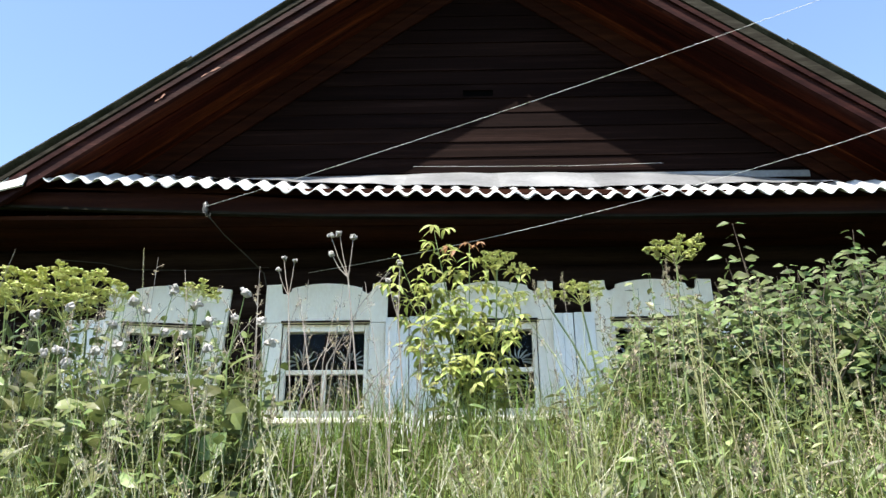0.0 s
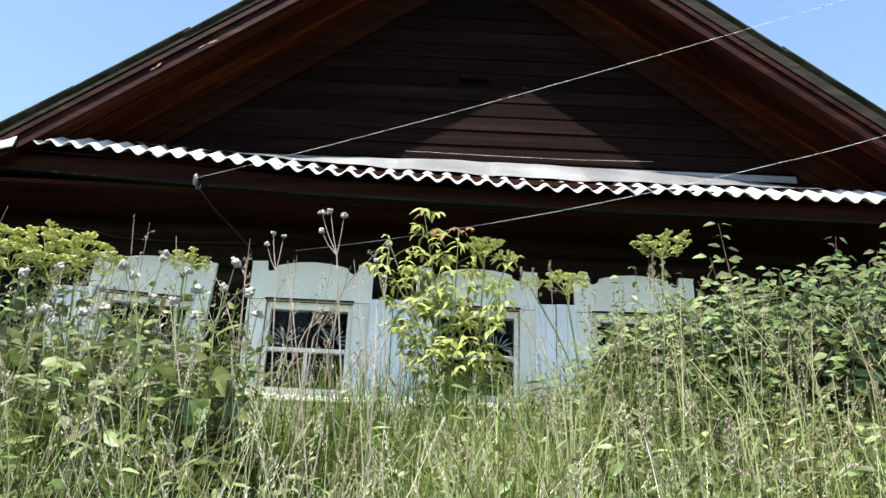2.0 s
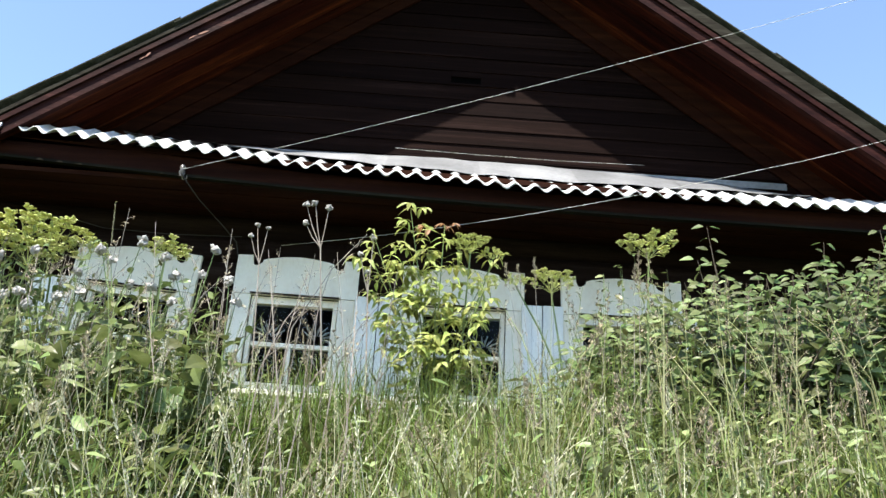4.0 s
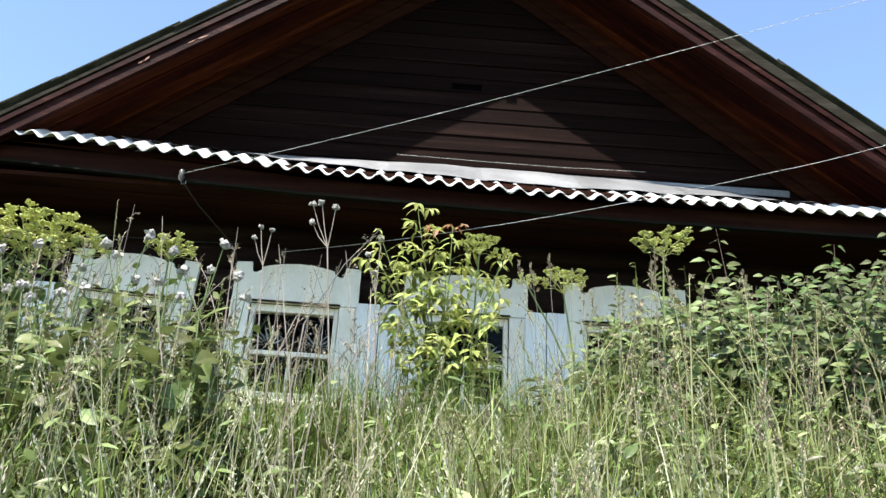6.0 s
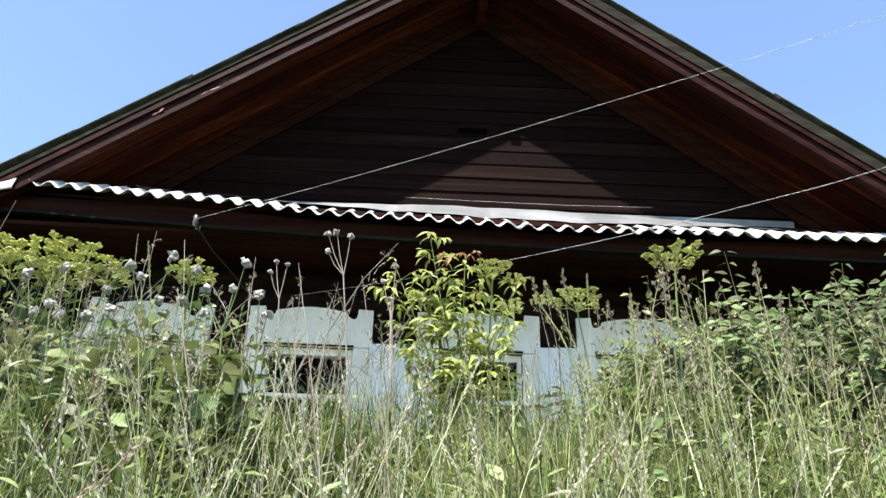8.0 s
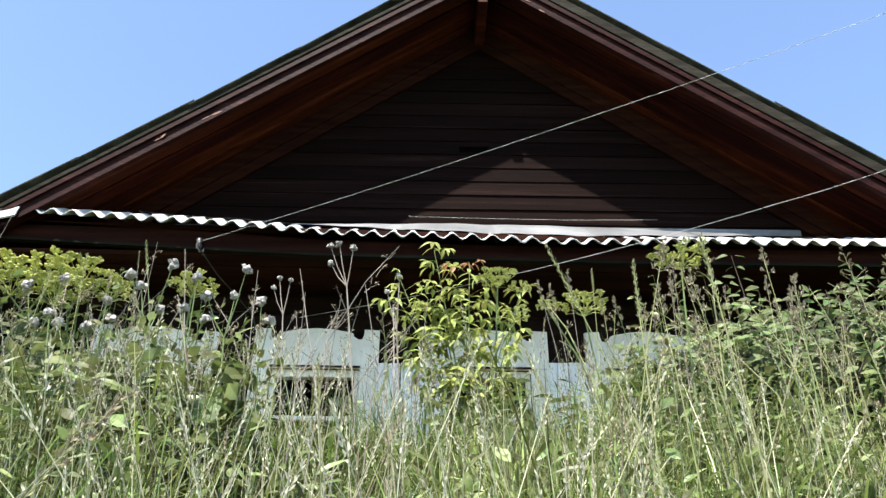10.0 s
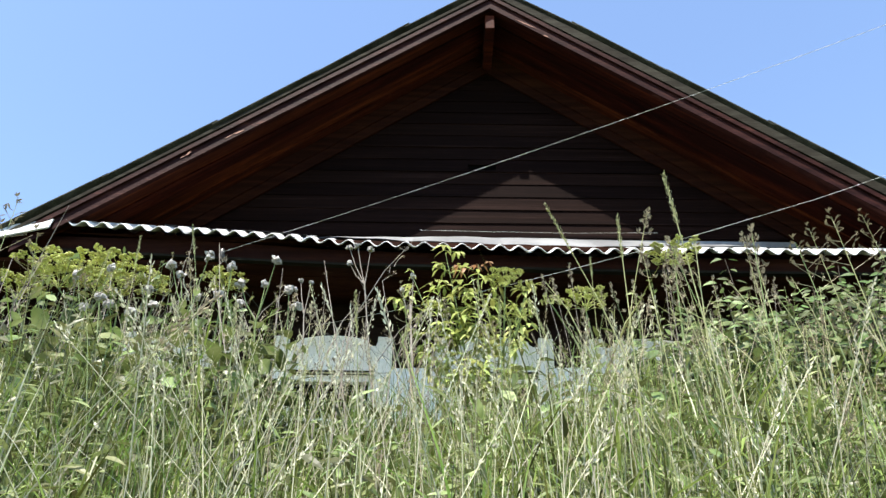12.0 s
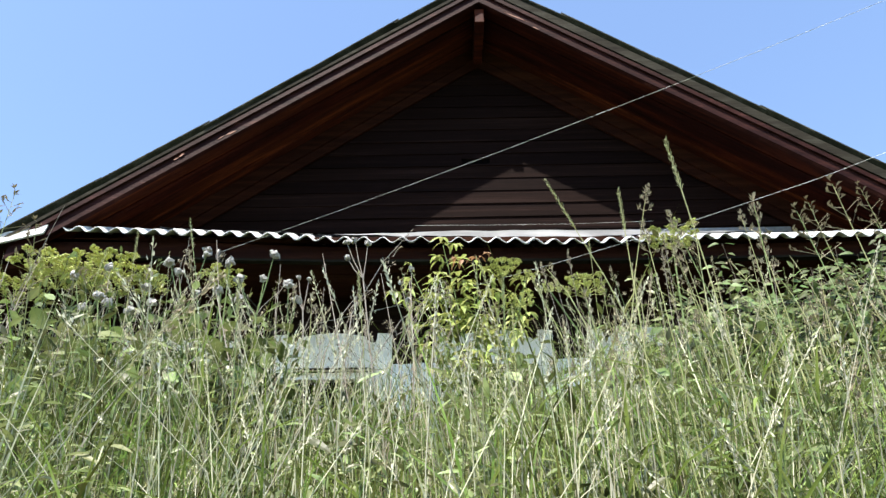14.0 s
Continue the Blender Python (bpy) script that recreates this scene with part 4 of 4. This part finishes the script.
# young ash-leaved maple
def maple(foot, seed):
    r = random.Random(seed)
    b = Vector((*foot, land(*foot)))
    ob = thing("maple_sapling", "young ash-leaved maple with bright yellow-green leaves", "tree", b)
    tips = [Vector((-0.150, -1.19, 1.655)), Vector((0.05, -1.2, 1.57)), Vector((-0.33, -1.2, 1.30)), Vector((0.33, -1.2, 1.36)), Vector((-0.22, -1.25, 0.95)), Vector((0.22, -1.28, 1.05)), Vector((0.02, -1.30, 1.25)), Vector((-0.12, -1.1, 1.40)), Vector((0.20, -1.15, 0.80)), Vector((-0.05, -1.3, 0.85)), Vector((-0.34, -1.2, 1.46))]
    trunk_top = Vector((0.03, -1.18, 0.55)) - b
    part("trunk", Shape().tube([(0, 0, -0.05), trunk_top * 0.5, trunk_top], [0.014, 0.012, 0.010], 6), bark, ob)
    lv, red = Shape(), Shape()
    for i, t in enumerate(tips):
        t = t - b
        st = trunk_top * (1.0 if i < 4 else 0.8)
        mid = st.lerp(t, 0.5) + Vector((0, 0, 0.05))
        part("limb", Shape().tube([st, mid, t], [0.006, 0.004, 0.002], 5), stem_green, ob)
        for k in range(17):
            u = 0.40 + 0.60 * k / 16
            p = st.lerp(mid, u * 2) if u < 0.5 else mid.lerp(t, u * 2 - 1)
            a = 2.4 * k + i
            way = Vector((math.cos(a), math.sin(a) * 0.8, 0.45)).normalized()
            stalk = p + way * r.uniform(0.08, 0.22) * (1.15 - 0.5 * u)
            bag = red if (i == 1 and k > 13) else lv
            bag.tube([p, p.lerp(stalk, 0.5) + Vector((0, 0, 0.008)), stalk], 0.0012, 3)
            side = way.cross(Vector((0, 0, 1))).normalized()
            ln = r.uniform(0.050, 0.088) * (1.15 - 0.25 * u)
            for w, q in ((way, stalk), (way * 0.5 + side, stalk), (way * 0.5 - side, stalk), (way * 0.2 + side, stalk - way * 0.035), (way * 0.2 - side, stalk - way * 0.035)):
                bag.leaf(q, Vector(w) + Vector((0, 0, r.uniform(-1.1, 0.05))), (r.gauss(0, 0.25), -0.6, 1), ln * r.uniform(0.75, 1.15), ln * r.uniform(0.34, 0.48), r.uniform(0.1, 0.6), 0.35)
    part("crown", lv, maple_green, ob)
    part("young_leaves", red, maple_red, ob, "reddish young leaves")
    return ob


maple((0.05, -1.15), 8)


# broad-leaved shrub
def shrub(seed):
    r = random.Random(seed)
    b = Vector((2.1, -0.8, land(2.1, -0.8)))
    ob = thing("shrub", "dense dark-green broad-leaved shrub against the house", "shrub", b)
    lv = Shape()
    for i in range(330):
        x = 0.72 + 2.7 * r.random() ** 0.9
        y = min(-0.95 + r.gauss(0, 0.27), 0.1)
        crest = float(np.interp(x, [0.65, 0.95, 1.36, 1.83, 2.36, 2.8, 3.4], [0.88, 1.18, 1.36, 1.49, 1.60, 1.72, 1.85]))
        top = Vector((x, y, crest - abs(r.gauss(0, 0.30)) - 0.3 * max(0, -1.0 - y)))
        if i < 14:
            top.z = crest + r.uniform(0.02, 0.16)
        if i == 0:
            top = Vector((1.67, -0.932, 1.80))
        top -= b
        root = Vector((top.x * 0.6 + r.gauss(0, 0.15), top.y * 0.5, 0))
        mid = root.lerp(top, 0.55) + Vector((r.gauss(0, 0.06), r.gauss(0, 0.06), 0.05))
        part("branch", Shape().tube([root, mid, top], [0.008, 0.005, 0.0015], 4), bark, ob)
        n = 21
        for k in range(n):
            u = 0.15 + 0.85 * k / (n - 1)
            p = root.lerp(mid, u / 0.55) if u < 0.55 else mid.lerp(top, (u - 0.55) / 0.45)
            for sd in (0, math.pi):
                a = 1.57 * k + sd + r.gauss(0, 0.3)
                ln = r.uniform(0.085, 0.135) * (1 - 0.42 * u ** 3)
                way = Vector((math.cos(a), math.sin(a) * 0.6, r.uniform(-0.5, 0.4)))
                lv.leaf(p + way * 0.02, way, (r.gauss(-0.3, 0.35), r.gauss(-1.0, 0.4), 0.8), ln, ln * r.uniform(0.50, 0.68), r.uniform(0.05, 0.45), 0.22, 0.40)
    part("foliage", lv, shrub_green, ob)
    return ob


shrub(31)


def dry_stalks(name, spots, seed, mat, head_mat, label):
    """Thin branched dead stalks with small seed clusters, in one mesh with one for the seeds."""
    r = random.Random(seed)
    s, hd = Shape(), Shape()
    for x, y, top in spots:
        b = Vector((x, y, land(x, y)))
        t = Vector((x + r.gauss(0, 0.17), y + r.gauss(0, 0.10), top))
        arch = r.random() < 0.6
        if arch:
            t += Vector((r.choice((-1, 1)) * r.uniform(0.12, 0.35), 0, -0.06))
        mid = b.lerp(t, 0.6) + Vector((r.gauss(0, 0.03), r.gauss(0, 0.03), 0))
        if arch:
            mid = Vector((b.x * 0.75 + t.x * 0.25, b.y, b.z + 0.72 * (t.z - b.z)))
            s.tube([b, mid * 0.5 + b * 0.5, mid, mid.lerp(t, 0.5) + Vector((0, 0, 0.045)), t], [0.0038, 0.0034, 0.003, 0.0022, 0.0012], 4)
        else:
            s.tube([b, mid, t], [0.0035, 0.0028, 0.0012], 4)
        for k in range(r.randint(4, 8)):
            u = r.uniform(0.35, 0.98)
            p = mid.lerp(t, (u - 0.35) / 0.65)
            a = r.uniform(0, 6.28)
            q = p + Vector((math.cos(a), math.sin(a) * 0.7, r.uniform(0.5, 1.6))).normalized() * r.uniform(0.05, 0.16) * (1.3 - u)
            s.tube([p, p.lerp(q, 0.5) + Vector((0, 0, 0.006)), q], [0.0016, 0.0012, 0.0008], 3)
            for j in range(r.randint(3, 7)):
                e = p.lerp(q, r.uniform(0.4, 1.0)) + Vector((r.gauss(0, 0.006), r.gauss(0, 0.006), r.gauss(0, 0.006)))
                hd.leaf(e, (r.gauss(0, 1), r.gauss(0, 1), 1), (0.3, -0.6, 1), r.uniform(0.010, 0.020), r.uniform(0.004, 0.008))
    tagged(part(name, s, mat), label, "weeds", kind="stuff")
    tagged(part(name.replace("stalks", "seeds"), hd, head_mat), "small papery seeds on the dry stalks", "weeds", kind="stuff")


r = random.Random(5)
dry_stalks("dry_stalks", [(x, y, 0.62 + 0.30 * (y + 2.4) + r.uniform(0.0, 0.42)) for x, y in [(r.uniform(-2.3, -0.25), r.uniform(-2.5, -1.1)) for _ in range(62)]], 51, stem_dry, seed_brown, "grey-brown dead weed stalks before the windows")
dry_stalks("sorrel_stalks", [(x, y, 0.55 + 0.30 * (y + 2.4) + r.uniform(0.0, 0.35)) for x, y in [(r.uniform(0.35, 2.6), r.uniform(-2.7, -1.3)) for _ in range(26)]], 52, grass_pale, seed_brown, "pale seeding weed stalks before the shrub")
